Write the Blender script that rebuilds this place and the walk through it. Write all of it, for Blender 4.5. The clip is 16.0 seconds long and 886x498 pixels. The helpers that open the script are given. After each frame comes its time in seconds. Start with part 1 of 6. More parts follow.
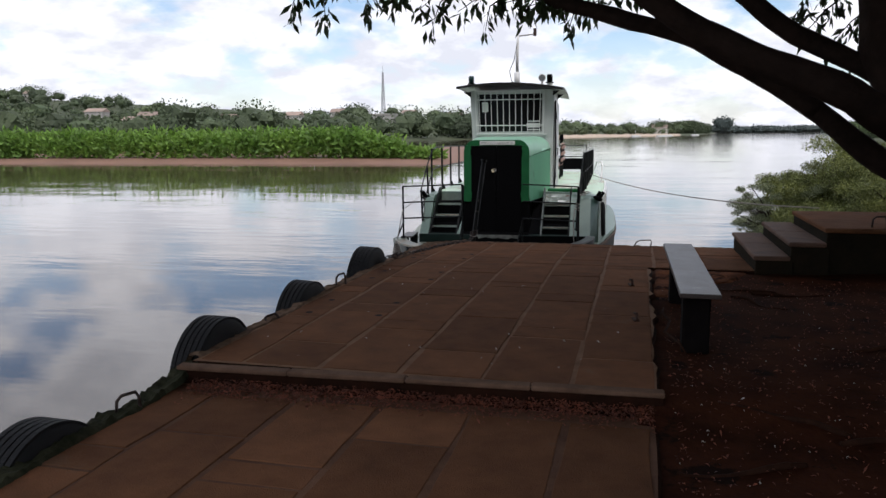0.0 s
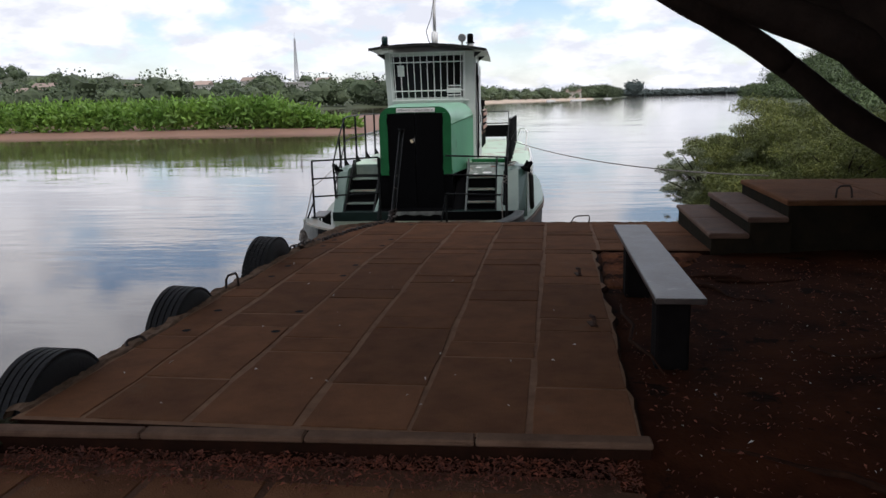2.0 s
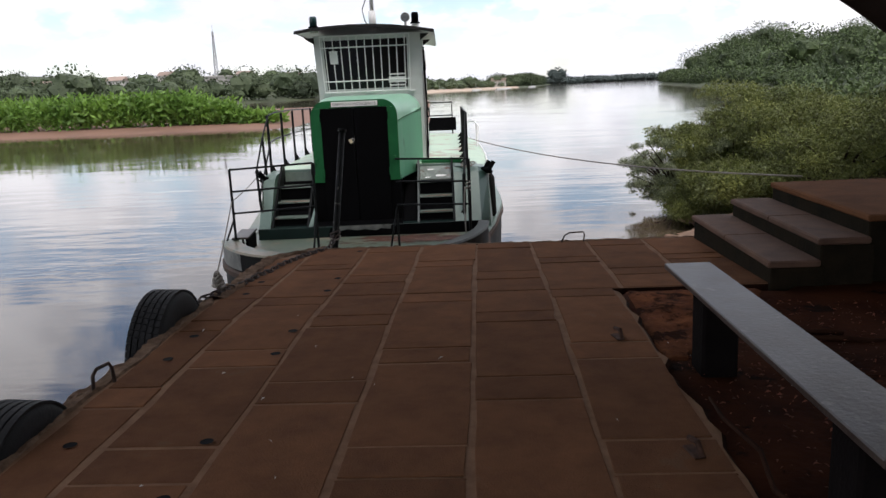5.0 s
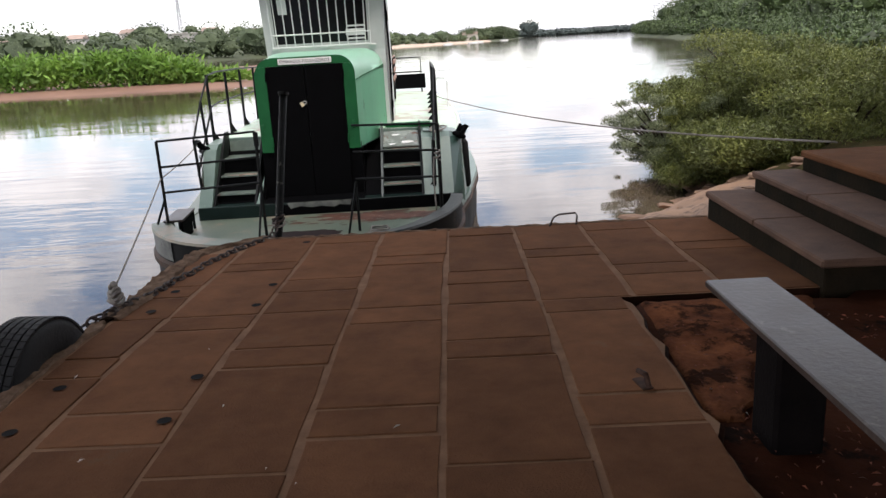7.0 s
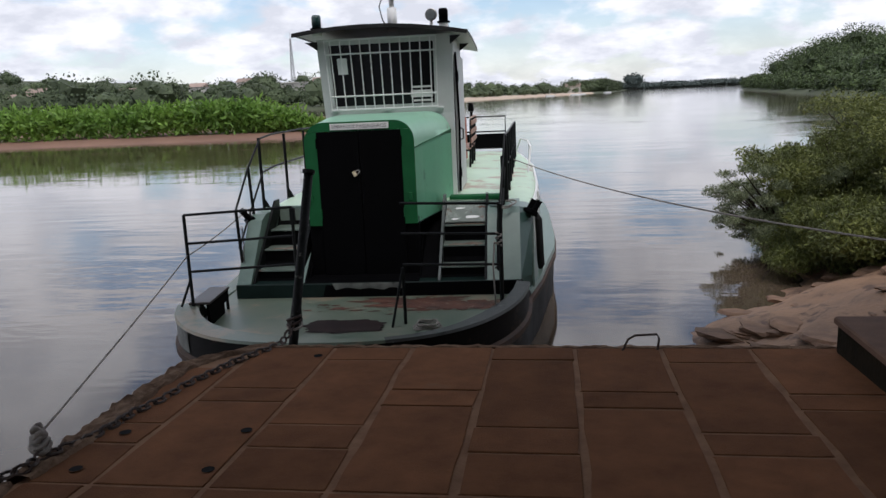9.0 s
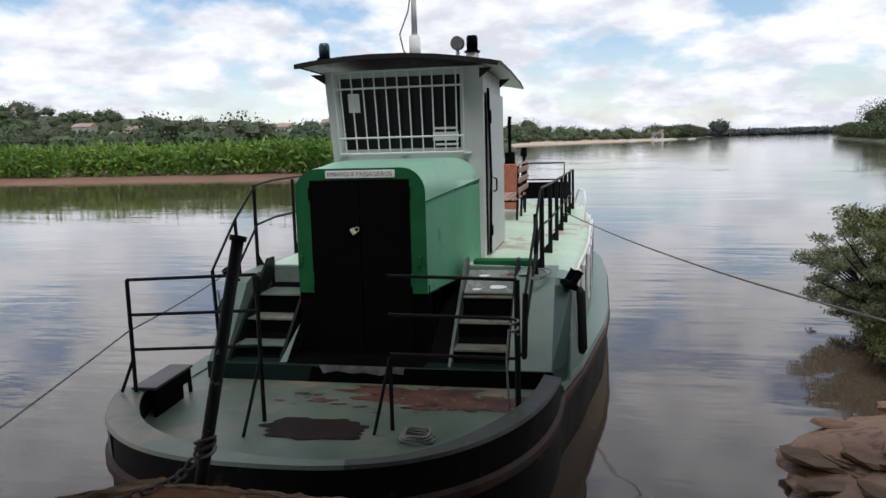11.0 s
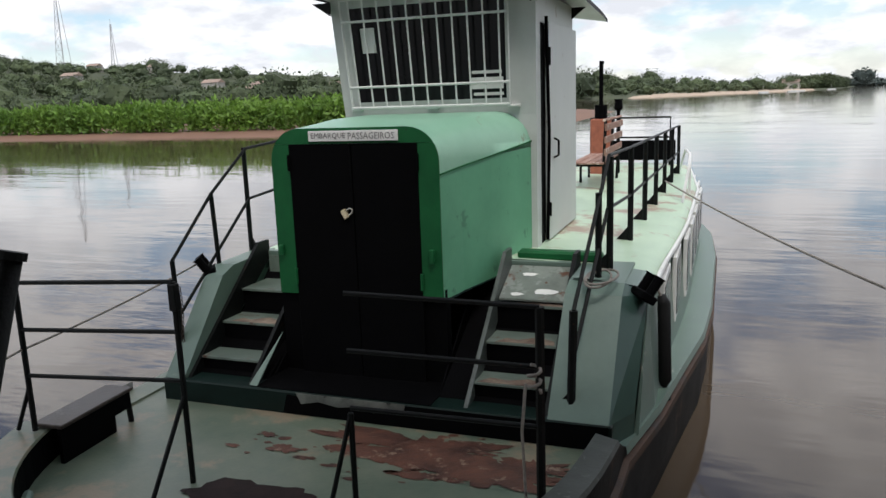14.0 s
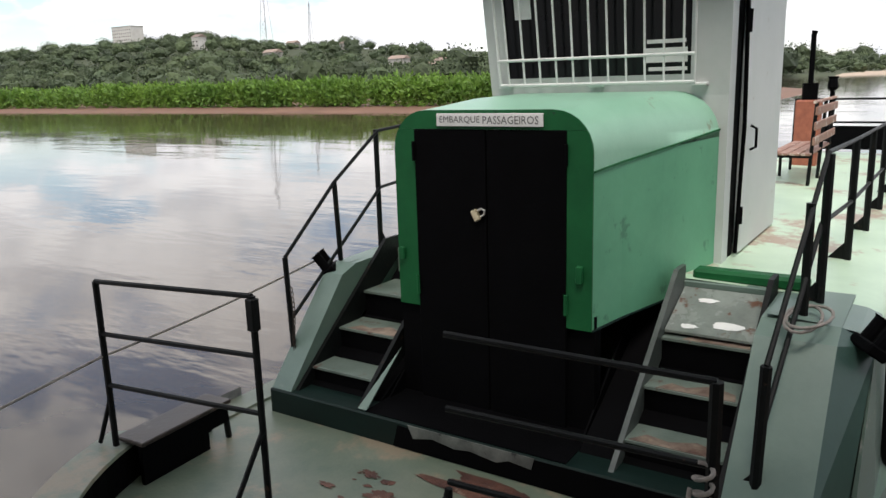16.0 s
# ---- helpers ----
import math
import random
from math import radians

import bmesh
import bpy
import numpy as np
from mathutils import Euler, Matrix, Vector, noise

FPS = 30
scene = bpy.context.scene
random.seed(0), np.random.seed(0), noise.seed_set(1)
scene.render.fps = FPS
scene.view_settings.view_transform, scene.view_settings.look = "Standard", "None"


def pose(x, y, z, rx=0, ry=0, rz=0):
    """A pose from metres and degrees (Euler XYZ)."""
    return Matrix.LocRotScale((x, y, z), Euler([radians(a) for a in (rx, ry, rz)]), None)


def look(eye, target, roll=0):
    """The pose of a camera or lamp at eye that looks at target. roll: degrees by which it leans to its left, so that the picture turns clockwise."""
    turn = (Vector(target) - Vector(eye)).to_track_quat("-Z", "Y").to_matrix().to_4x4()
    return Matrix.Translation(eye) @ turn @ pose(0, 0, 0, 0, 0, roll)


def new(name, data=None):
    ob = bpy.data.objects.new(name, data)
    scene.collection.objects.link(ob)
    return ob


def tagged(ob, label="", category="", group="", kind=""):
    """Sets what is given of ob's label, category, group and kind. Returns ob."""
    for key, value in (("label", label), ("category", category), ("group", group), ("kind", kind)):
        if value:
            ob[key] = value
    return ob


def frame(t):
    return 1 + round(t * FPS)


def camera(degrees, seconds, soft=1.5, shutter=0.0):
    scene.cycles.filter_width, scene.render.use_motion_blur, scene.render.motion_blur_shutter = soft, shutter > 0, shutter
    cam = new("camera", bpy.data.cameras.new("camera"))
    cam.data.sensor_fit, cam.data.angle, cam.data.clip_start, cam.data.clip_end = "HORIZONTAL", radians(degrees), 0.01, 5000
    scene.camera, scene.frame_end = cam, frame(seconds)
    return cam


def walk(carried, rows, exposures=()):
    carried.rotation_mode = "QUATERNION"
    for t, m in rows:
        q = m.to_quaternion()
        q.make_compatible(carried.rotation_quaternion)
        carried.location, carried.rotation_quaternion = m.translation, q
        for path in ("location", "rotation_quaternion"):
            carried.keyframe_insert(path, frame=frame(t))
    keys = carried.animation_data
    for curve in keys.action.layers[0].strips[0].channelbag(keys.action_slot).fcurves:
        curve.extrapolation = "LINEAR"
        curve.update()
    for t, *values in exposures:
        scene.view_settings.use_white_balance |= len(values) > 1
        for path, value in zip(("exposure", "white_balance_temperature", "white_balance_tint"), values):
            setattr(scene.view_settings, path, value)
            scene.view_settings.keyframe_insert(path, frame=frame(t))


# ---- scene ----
cam = camera(59.9, 16.0)
PATH = [
    (0, (0.966, -6.766, 1.607), (0.476, -4.849, 1.31), -0.5),
    (0.5, (0.877, -6.426, 1.586), (0.509, -4.487, 1.26), -0.4),
    (1, (0.81, -6.121, 1.597), (0.506, -4.176, 1.242), -0.2),
    (1.5, (0.721, -5.789, 1.599), (0.433, -3.846, 1.223), -0.7),
    (2, (0.701, -5.433, 1.594), (0.414, -3.491, 1.212), -1.4),
    (2.5, (0.67, -5.056, 1.608), (0.403, -3.112, 1.219), -1.7),
    (3, (0.518, -4.665, 1.598), (0.31, -2.715, 1.204), -1.7),
    (3.5, (0.384, -4.355, 1.603), (0.19, -2.403, 1.211), -2.0),
    (4, (0.281, -3.982, 1.613), (0.112, -2.03, 1.214), -2.1),
    (6.3, (-0.026, -2.267, 1.561), (-0.078, -0.321, 1.101), -3.0),
    (6.5, (0.002, -2.122, 1.557), (-0.046, -0.18, 1.081), -3.0),
    (7, (0.12, -1.776, 1.571), (0.071, 0.154, 1.048), -3.3),
    (7.5, (0.198, -1.39, 1.628), (0.12, 0.53, 1.073), -4.0),
    (8, (0.259, -1.091, 1.732), (0.11, 0.832, 1.201), -4.3),
    (8.5, (0.4, -0.718, 1.75), (0.173, 1.217, 1.3), -3.4),
    (9, (0.467, -0.331, 1.714), (0.175, 1.609, 1.325), -2.6),
    (9.5, (0.54, 0.094, 1.715), (0.187, 2.034, 1.381), -2.1),
    (10, (0.631, 0.609, 1.713), (0.229, 2.546, 1.418), -1.6),
    (12.5, (0.906, 2.739, 1.687), (0.3, 4.626, 1.42), -1.9),
    (13, (0.903, 3.099, 1.686), (0.252, 4.968, 1.393), -1.7),
    (13.5, (0.883, 3.449, 1.688), (0.189, 5.293, 1.348), -1.7),
    (14, (0.897, 3.839, 1.648), (0.132, 5.647, 1.265), -2.0),
    (14.5, (0.867, 4.128, 1.652), (-0.002, 5.885, 1.255), -1.9),
    (15, (0.784, 4.422, 1.669), (-0.199, 6.123, 1.292), -1.6),
    (15.5, (0.736, 4.692, 1.657), (-0.346, 6.327, 1.264), -1.7),
    (16, (0.594, 4.894, 1.641), (-0.557, 6.473, 1.214), -1.7),
]
walk(cam, [(t, look(eye, target, roll)) for t, eye, target, roll in PATH],
     [(0, 0.58, 6300, 14), (4, 0.68, 6350, 14), (6.5, 1.12, 6600, 15), (7, 1.3, 6600, 15), (7.5, 1.6, 6600, 15), (8, 0.75, 6450, 13), (9, 0.43, 6250, 14), (12.5, 0.42, 6330, 10), (13.5, 0.42, 6380, 10), (14.5, 0.8, 6550, 11), (16, 0.88, 6650, 11)])

# ---- light ----
SUN_EL, SUN_AZ = radians(62), radians(150)
world = bpy.data.worlds.new("sky")
scene.world = world
world.use_nodes = True
wn, wl = world.node_tree.nodes, world.node_tree.links
wn.clear()


def wnode(kind, **values):
    n = wn.new(kind)
    for key, value in values.items():
        n.inputs[key].default_value = value
    return n


sky = wn.new("ShaderNodeTexSky")
sky.sky_type, sky.sun_disc, sky.sun_elevation, sky.sun_rotation = "NISHITA", False, SUN_EL, SUN_AZ
sky.air_density, sky.dust_density, sky.ozone_density = 1.0, 0.6, 1.6
co = wn.new("ShaderNodeTexCoord")
sep = wn.new("ShaderNodeSeparateXYZ")
wl.new(co.outputs["Generated"], sep.inputs[0])
lift = wn.new("ShaderNodeMath"); lift.operation = "ADD"; lift.inputs[1].default_value = 0.38
top = wn.new("ShaderNodeMath"); top.operation = "MAXIMUM"; top.inputs[1].default_value = 0.0
wl.new(sep.outputs["Z"], top.inputs[0]); wl.new(top.outputs[0], lift.inputs[0])
flat = wn.new("ShaderNodeVectorMath"); flat.operation = "DIVIDE"
comb = wn.new("ShaderNodeCombineXYZ")
for k in "XYZ":
    wl.new(lift.outputs[0], comb.inputs[k])
wl.new(co.outputs["Generated"], flat.inputs[0]); wl.new(comb.outputs[0], flat.inputs[1])
n1 = wnode("ShaderNodeTexNoise", Scale=3.6, Detail=10.0, Roughness=0.52, Distortion=0.1)
n2 = wnode("ShaderNodeTexNoise", Scale=6.5, Detail=6.0, Roughness=0.55)
wl.new(flat.outputs[0], n1.inputs["Vector"]); wl.new(flat.outputs[0], n2.inputs["Vector"])
r1 = wn.new("ShaderNodeValToRGB")
r1.color_ramp.elements[0].position, r1.color_ramp.elements[1].position = 0.375, 0.49
wl.new(n1.outputs["Fac"], r1.inputs[0])
r2 = wn.new("ShaderNodeValToRGB")
r2.color_ramp.elements[0].position, r2.color_ramp.elements[1].position = 0.38, 0.58
r2.color_ramp.elements[0].color, r2.color_ramp.elements[1].color = (5.5, 5.7, 6.1, 1), (7.7, 7.8, 8.0, 1)
wl.new(n2.outputs["Fac"], r2.inputs[0])
haze = wn.new("ShaderNodeMapRange")
haze.inputs["From Min"].default_value, haze.inputs["From Max"].default_value = 0.0, 0.12
haze.inputs["To Min"].default_value, haze.inputs["To Max"].default_value = 0.6, 0.0
wl.new(sep.outputs["Z"], haze.inputs["Value"])
cover = wn.new("ShaderNodeMath"); cover.operation = "MAXIMUM"
wl.new(r1.outputs["Color"], cover.inputs[0]); wl.new(haze.outputs["Result"], cover.inputs[1])
mix = wn.new("ShaderNodeMix"); mix.data_type = "RGBA"
wl.new(cover.outputs[0], mix.inputs["Factor"]); wl.new(sky.outputs[0], mix.inputs["A"]); wl.new(r2.outputs["Color"], mix.inputs["B"])
bg = wnode("ShaderNodeBackground", Strength=0.1)
wl.new(mix.outputs["Result"], bg.inputs["Color"])
wout = wn.new("ShaderNodeOutputWorld")
wl.new(bg.outputs[0], wout.inputs[0])

lamp = bpy.data.lights.new("sun", "SUN")
lamp.energy, lamp.angle, lamp.color = 1.5, radians(20), (1.0, 0.95, 0.88)
sun = new("sun", lamp)
sd = Vector((math.sin(SUN_AZ) * math.cos(SUN_EL), math.cos(SUN_AZ) * math.cos(SUN_EL), math.sin(SUN_EL)))
sun.matrix_world = look(sd * 60, (0, 0, 0))


# ---- materials ----
def mat(name, a, b=None, scale=6.0, rough=0.8, metal=0.0, bump=0.2, fine=60.0, dirt=None, dirt_amount=0.0, dirt_scale=2.5,
        vary=0.0, island=0.0, spec=0.5, trans=0.0):
    """A surface of two mixed colours, fine grain relief and an optional layer of worn stains."""
    m = bpy.data.materials.new(name)
    m.use_nodes = True
    nt = m.node_tree
    nd, ln = nt.nodes, nt.links
    p = nd["Principled BSDF"]
    p.inputs["Metallic"].default_value = metal
    p.inputs["Specular IOR Level"].default_value = spec
    c = nd.new("ShaderNodeTexCoord")
    b = b or tuple(v * 0.7 for v in a)
    g = nd.new("ShaderNodeTexNoise")
    g.inputs["Scale"].default_value, g.inputs["Detail"].default_value, g.inputs["Roughness"].default_value = scale, 6, 0.65
    ln.new(c.outputs["Object"], g.inputs["Vector"])
    rp = nd.new("ShaderNodeValToRGB")
    rp.color_ramp.elements[0].position, rp.color_ramp.elements[1].position = 0.32, 0.68
    rp.color_ramp.elements[0].color, rp.color_ramp.elements[1].color = (*b, 1), (*a, 1)
    ln.new(g.outputs["Fac"], rp.inputs[0])
    colour = rp.outputs["Color"]
    f = nd.new("ShaderNodeTexNoise")
    f.inputs["Scale"].default_value, f.inputs["Detail"].default_value = fine, 4
    ln.new(c.outputs["Object"], f.inputs["Vector"])
    if dirt:
        dn = nd.new("ShaderNodeTexNoise")
        dn.inputs["Scale"].default_value, dn.inputs["Detail"].default_value, dn.inputs["Roughness"].default_value = dirt_scale, 8, 0.7
        ln.new(c.outputs["Object"], dn.inputs["Vector"])
        dr = nd.new("ShaderNodeValToRGB")
        dr.color_ramp.elements[0].position, dr.color_ramp.elements[1].position = 0.66 - dirt_amount * 0.3, 0.70 - dirt_amount * 0.25
        ln.new(dn.outputs["Fac"], dr.inputs[0])
        mx = nd.new("ShaderNodeMix"); mx.data_type = "RGBA"
        mx.inputs["B"].default_value = (*dirt, 1)
        ln.new(dr.outputs["Color"], mx.inputs["Factor"]); ln.new(colour, mx.inputs["A"])
        colour = mx.outputs["Result"]
    if vary or island:
        src = nd.new("ShaderNodeNewGeometry").outputs["Random Per Island"] if island else nd.new("ShaderNodeObjectInfo").outputs["Random"]
        mr = nd.new("ShaderNodeMapRange")
        k = island or vary
        mr.inputs["To Min"].default_value, mr.inputs["To Max"].default_value = 1 - k, 1 + k
        ln.new(src, mr.inputs["Value"])
        hs = nd.new("ShaderNodeHueSaturation")
        ln.new(mr.outputs["Result"], hs.inputs["Value"]); ln.new(colour, hs.inputs["Color"])
        colour = hs.outputs["Color"]
    ln.new(colour, p.inputs["Base Color"])
    rr = nd.new("ShaderNodeMapRange")
    rr.inputs["To Min"].default_value, rr.inputs["To Max"].default_value = max(0.02, rough - 0.15), min(1, rough + 0.12)
    ln.new(g.outputs["Fac"], rr.inputs["Value"]); ln.new(rr.outputs["Result"], p.inputs["Roughness"])
    if bump:
        bp = nd.new("ShaderNodeBump")
        bp.inputs["Strength"].default_value, bp.inputs["Distance"].default_value = bump, 0.01
        ad = nd.new("ShaderNodeMath"); ad.operation = "ADD"
        ln.new(f.outputs["Fac"], ad.inputs[0]); ln.new(g.outputs["Fac"], ad.inputs[1])
        ln.new(ad.outputs[0], bp.inputs["Height"]); ln.new(bp.outputs[0], p.inputs["Normal"])
    if trans:
        tr = nd.new("ShaderNodeBsdfTranslucent")
        ln.new(colour, tr.inputs["Color"])
        ms = nd.new("ShaderNodeMixShader"); ms.inputs[0].default_value = trans
        ln.new(p.outputs[0], ms.inputs[1]); ln.new(tr.outputs[0], ms.inputs[2])
        ln.new(ms.outputs[0], nd["Material Output"].inputs["Surface"])
    return m


M_SLAB = mat("slab_sandstone", (0.176, 0.081, 0.040), (0.108, 0.049, 0.0245), 3.2, 0.95, bump=0.6, fine=110, vary=0.2, dirt=(0.15, 0.08, 0.046), dirt_amount=0.14, dirt_scale=1.6, spec=0.05)
M_JOINT = mat("joint_mortar", (0.24, 0.14, 0.085), (0.14, 0.077, 0.045), 5, 0.95, bump=0.5, fine=60, spec=0.08)
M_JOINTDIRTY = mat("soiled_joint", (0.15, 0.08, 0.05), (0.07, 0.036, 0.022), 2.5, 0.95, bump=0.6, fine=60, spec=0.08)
M_CONC = mat("old_concrete", (0.20, 0.16, 0.13), (0.11, 0.08, 0.065), 3, 0.9, bump=0.6, fine=30, dirt=(0.10, 0.07, 0.05), dirt_amount=0.25)
M_SILL = mat("sill_concrete", (0.18, 0.108, 0.07), (0.085, 0.048, 0.031), 4, 0.9, spec=0.1, bump=0.3, fine=50)
M_STEP = mat("step_stone", (0.145, 0.085, 0.058), (0.075, 0.042, 0.03), 3, 0.85, bump=0.3, fine=60, spec=0.2)
# riser colour far darker than the treads: shade on the fronts put in
M_STEPSIDE = mat("shaded_riser", (0.022, 0.016, 0.010), (0.010, 0.009, 0.006), 4, 0.95, bump=0.5, fine=40, spec=0.05)
# near-black for upright faces: their shade is put into the colour
M_SHADEFACE = mat("shaded_face", (0.03, 0.012, 0.007), (0.012, 0.006, 0.004), 3, 0.95, bump=0.6, fine=40, spec=0.03)
M_SOIL = mat("red_soil", (0.062, 0.021, 0.010), (0.014, 0.0052, 0.0032), 1.3, 0.95, bump=0.9, fine=25, spec=0.02, dirt=(0.015, 0.008, 0.006), dirt_amount=0.25, dirt_scale=3)
M_SAND = mat("wet_sand", (0.29, 0.175, 0.105), (0.17, 0.098, 0.058), 2.6, 0.75, bump=0.8, fine=22, dirt=(0.10, 0.056, 0.036), dirt_amount=0.42, dirt_scale=2.2)
M_ROCK = mat("river_rock", (0.24, 0.145, 0.09), (0.11, 0.064, 0.042), 4, 0.85, bump=0.7, fine=20, vary=0.3)
M_BENCH = mat("bench_board", (0.062, 0.046, 0.039), (0.032, 0.023, 0.020), 5, 0.42, bump=0.15, fine=40, spec=0.4, dirt=(0.10, 0.082, 0.07), dirt_amount=0.2, dirt_scale=7)
M_DARKCONC = mat("dark_block", (0.010, 0.008, 0.0075), (0.005, 0.004, 0.004), 5, 0.9, bump=0.4, spec=0.03)
M_RUBBER = mat("tyre_rubber", (0.014, 0.014, 0.015), (0.008, 0.008, 0.008), 8, 0.75, bump=0.3, spec=0.25)
M_IRON = mat("rusty_iron", (0.07, 0.045, 0.035), (0.03, 0.022, 0.02), 12, 0.7, 0.3, bump=0.4, fine=80)
M_BARK = mat("bark", (0.035, 0.024, 0.019), (0.016, 0.011, 0.009), 5, 0.95, bump=1.0, fine=22, spec=0.1)
M_LEAF = mat("leaf", (0.05, 0.085, 0.028), (0.025, 0.05, 0.016), 3, 0.6, bump=0, island=0.35, trans=0.12)
M_RIVERLEAF = mat("riverside_leaf", (0.078, 0.115, 0.034), (0.022, 0.038, 0.012), 0.25, 0.7, bump=0, island=0.45, trans=0.1)
M_BUSH = mat("bush_leaf", (0.20, 0.22, 0.052), (0.045, 0.062, 0.015), 0.8, 0.65, bump=0, island=0.45, trans=0.22)
M_FEATH = mat("pale_bush_leaf", (0.24, 0.27, 0.15), (0.06, 0.08, 0.03), 1.2, 0.6, bump=0, island=0.4, trans=0.3)
M_REED = mat("reed_leaf", (0.19, 0.32, 0.05), (0.10, 0.20, 0.033), 0.15, 0.6, bump=0, island=0.35, trans=0.35)
M_WOODS = mat("far_leaf", (0.075, 0.10, 0.042), (0.03, 0.048, 0.022), 0.02, 0.8, bump=0, island=0.4)
# haze over the distance is put into this greyer, bluer leaf colour
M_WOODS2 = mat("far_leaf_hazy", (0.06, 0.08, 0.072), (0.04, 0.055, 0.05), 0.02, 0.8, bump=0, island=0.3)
M_LITTER = mat("dry_leaf", (0.22, 0.06, 0.03), (0.08, 0.026, 0.015), 9, 0.9, bump=0, island=0.5)
M_PALE = mat("pale_litter", (0.6, 0.57, 0.52), (0.45, 0.42, 0.38), 9, 0.7, bump=0, island=0.3)
M_ROOT = mat("root_bark", (0.042, 0.019, 0.011), (0.02, 0.009, 0.006), 8, 0.95, bump=0.5, spec=0.04)
M_ROPE = mat("rope_fibre", (0.30, 0.27, 0.24), (0.2, 0.18, 0.16), 40, 0.9, bump=0.4, fine=200)
M_DECK = mat("deck_green", (0.175, 0.195, 0.145), (0.085, 0.125, 0.09), 2.0, 0.42, bump=0.15, fine=40, dirt=(0.24, 0.20, 0.14), dirt_amount=0.5, dirt_scale=0.9)
M_RUST = mat("rust_patch", (0.15, 0.06, 0.036), (0.03, 0.012, 0.009), 4, 0.6, bump=0.5, dirt=(0.24, 0.17, 0.12), dirt_amount=0.3, dirt_scale=9)
M_HULL = mat("hull_black", (0.012, 0.012, 0.012), (0.007, 0.007, 0.007), 3, 0.55, bump=0.2, spec=0.1, dirt=(0.05, 0.03, 0.022), dirt_amount=0.22, dirt_scale=2)
M_HULLRUST = mat("hull_rust", (0.09, 0.05, 0.032), (0.035, 0.022, 0.016), 4, 0.8, bump=0.5, dirt=(0.05, 0.04, 0.035), dirt_amount=0.35, dirt_scale=3)
M_BAND = mat("dark_green_band", (0.006, 0.018, 0.015), (0.003, 0.010, 0.008), 3, 0.5, bump=0.1, spec=0.2)
M_BLACK = mat("paint_and_void_black", (0.0025, 0.0025, 0.003), (0.0015, 0.0015, 0.0018), 4, 0.7, bump=0.15, spec=0.04)
M_RAIL = mat("black_rail", (0.007, 0.008, 0.008), (0.004, 0.005, 0.005), 20, 0.5, bump=0.2, spec=0.15, dirt=(0.05, 0.03, 0.02), dirt_amount=0.12, dirt_scale=14)
M_SLOPE = mat("grey_green_plate", (0.15, 0.215, 0.18), (0.105, 0.16, 0.135), 2, 0.4, bump=0.05, dirt=(0.33, 0.36, 0.32), dirt_amount=0.1)
M_GREEN = mat("frame_green", (0.012, 0.115, 0.038), (0.008, 0.08, 0.027), 3, 0.5, bump=0.08, spec=0.15, dirt=(0.02, 0.05, 0.03), dirt_amount=0.08, dirt_scale=6)
M_BOX = mat("companion_green", (0.135, 0.375, 0.225), (0.105, 0.305, 0.185), 2.2, 0.42, spec=0.3, bump=0.08, fine=25, dirt=(0.08, 0.22, 0.14), dirt_amount=0.12, dirt_scale=5)
M_BOXTOP = mat("companion_top", (0.27, 0.49, 0.36), (0.21, 0.41, 0.29), 2.2, 0.4, bump=0.08, dirt=(0.20, 0.27, 0.18), dirt_amount=0.12, dirt_scale=3)
M_ROOFDK = mat("roof_deck_green", (0.52, 0.66, 0.50), (0.40, 0.54, 0.40), 1.5, 0.45, bump=0.1, dirt=(0.36, 0.28, 0.21), dirt_amount=0.42, dirt_scale=1.3)
M_WHITE = mat("house_white", (0.58, 0.60, 0.585), (0.49, 0.52, 0.50), 1.5, 0.45, bump=0.08, dirt=(0.36, 0.33, 0.28), dirt_amount=0.06, dirt_scale=4)
M_GRILLE = mat("grille_white", (0.74, 0.75, 0.73), (0.62, 0.63, 0.62), 8, 0.45, bump=0.1)
M_ROOFBLK = mat("roof_edge", (0.022, 0.022, 0.022), (0.012, 0.012, 0.012), 4, 0.65, spec=0.2)
M_GLASSDK = mat("dark_glass", (0.006, 0.007, 0.008), (0.005, 0.005, 0.006), 2, 0.2, bump=0, spec=0.2)
M_ORANGE = mat("faded_orange", (0.40, 0.13, 0.075), (0.24, 0.075, 0.045), 7, 0.8, bump=0.3)
M_PAPER = mat("paper_white", (0.78, 0.78, 0.76), (0.66, 0.67, 0.66), 6, 0.8, bump=0)
M_INK = mat("ink_dark", (0.10, 0.11, 0.11), (0.08, 0.08, 0.08), 6, 0.6, bump=0)
M_METAL = mat("bare_metal", (0.6, 0.58, 0.54), (0.4, 0.38, 0.35), 20, 0.4, 0.8, bump=0.2)
M_LAMPGL = mat("lamp_glass", (0.30, 0.32, 0.33), (0.16, 0.17, 0.18), 20, 0.15, 0.6, bump=0)
M_WALLFAR = mat("far_wall", (0.55, 0.53, 0.50), (0.45, 0.42, 0.38), 0.2, 0.8, bump=0, vary=0.25)
M_ROOFFAR = mat("far_roof", (0.30, 0.22, 0.18), (0.22, 0.17, 0.14), 0.3, 0.8, bump=0, vary=0.3)
M_TOWER = mat("tower_steel", (0.42, 0.42, 0.44), (0.36, 0.36, 0.38), 0.2, 0.6, bump=0)

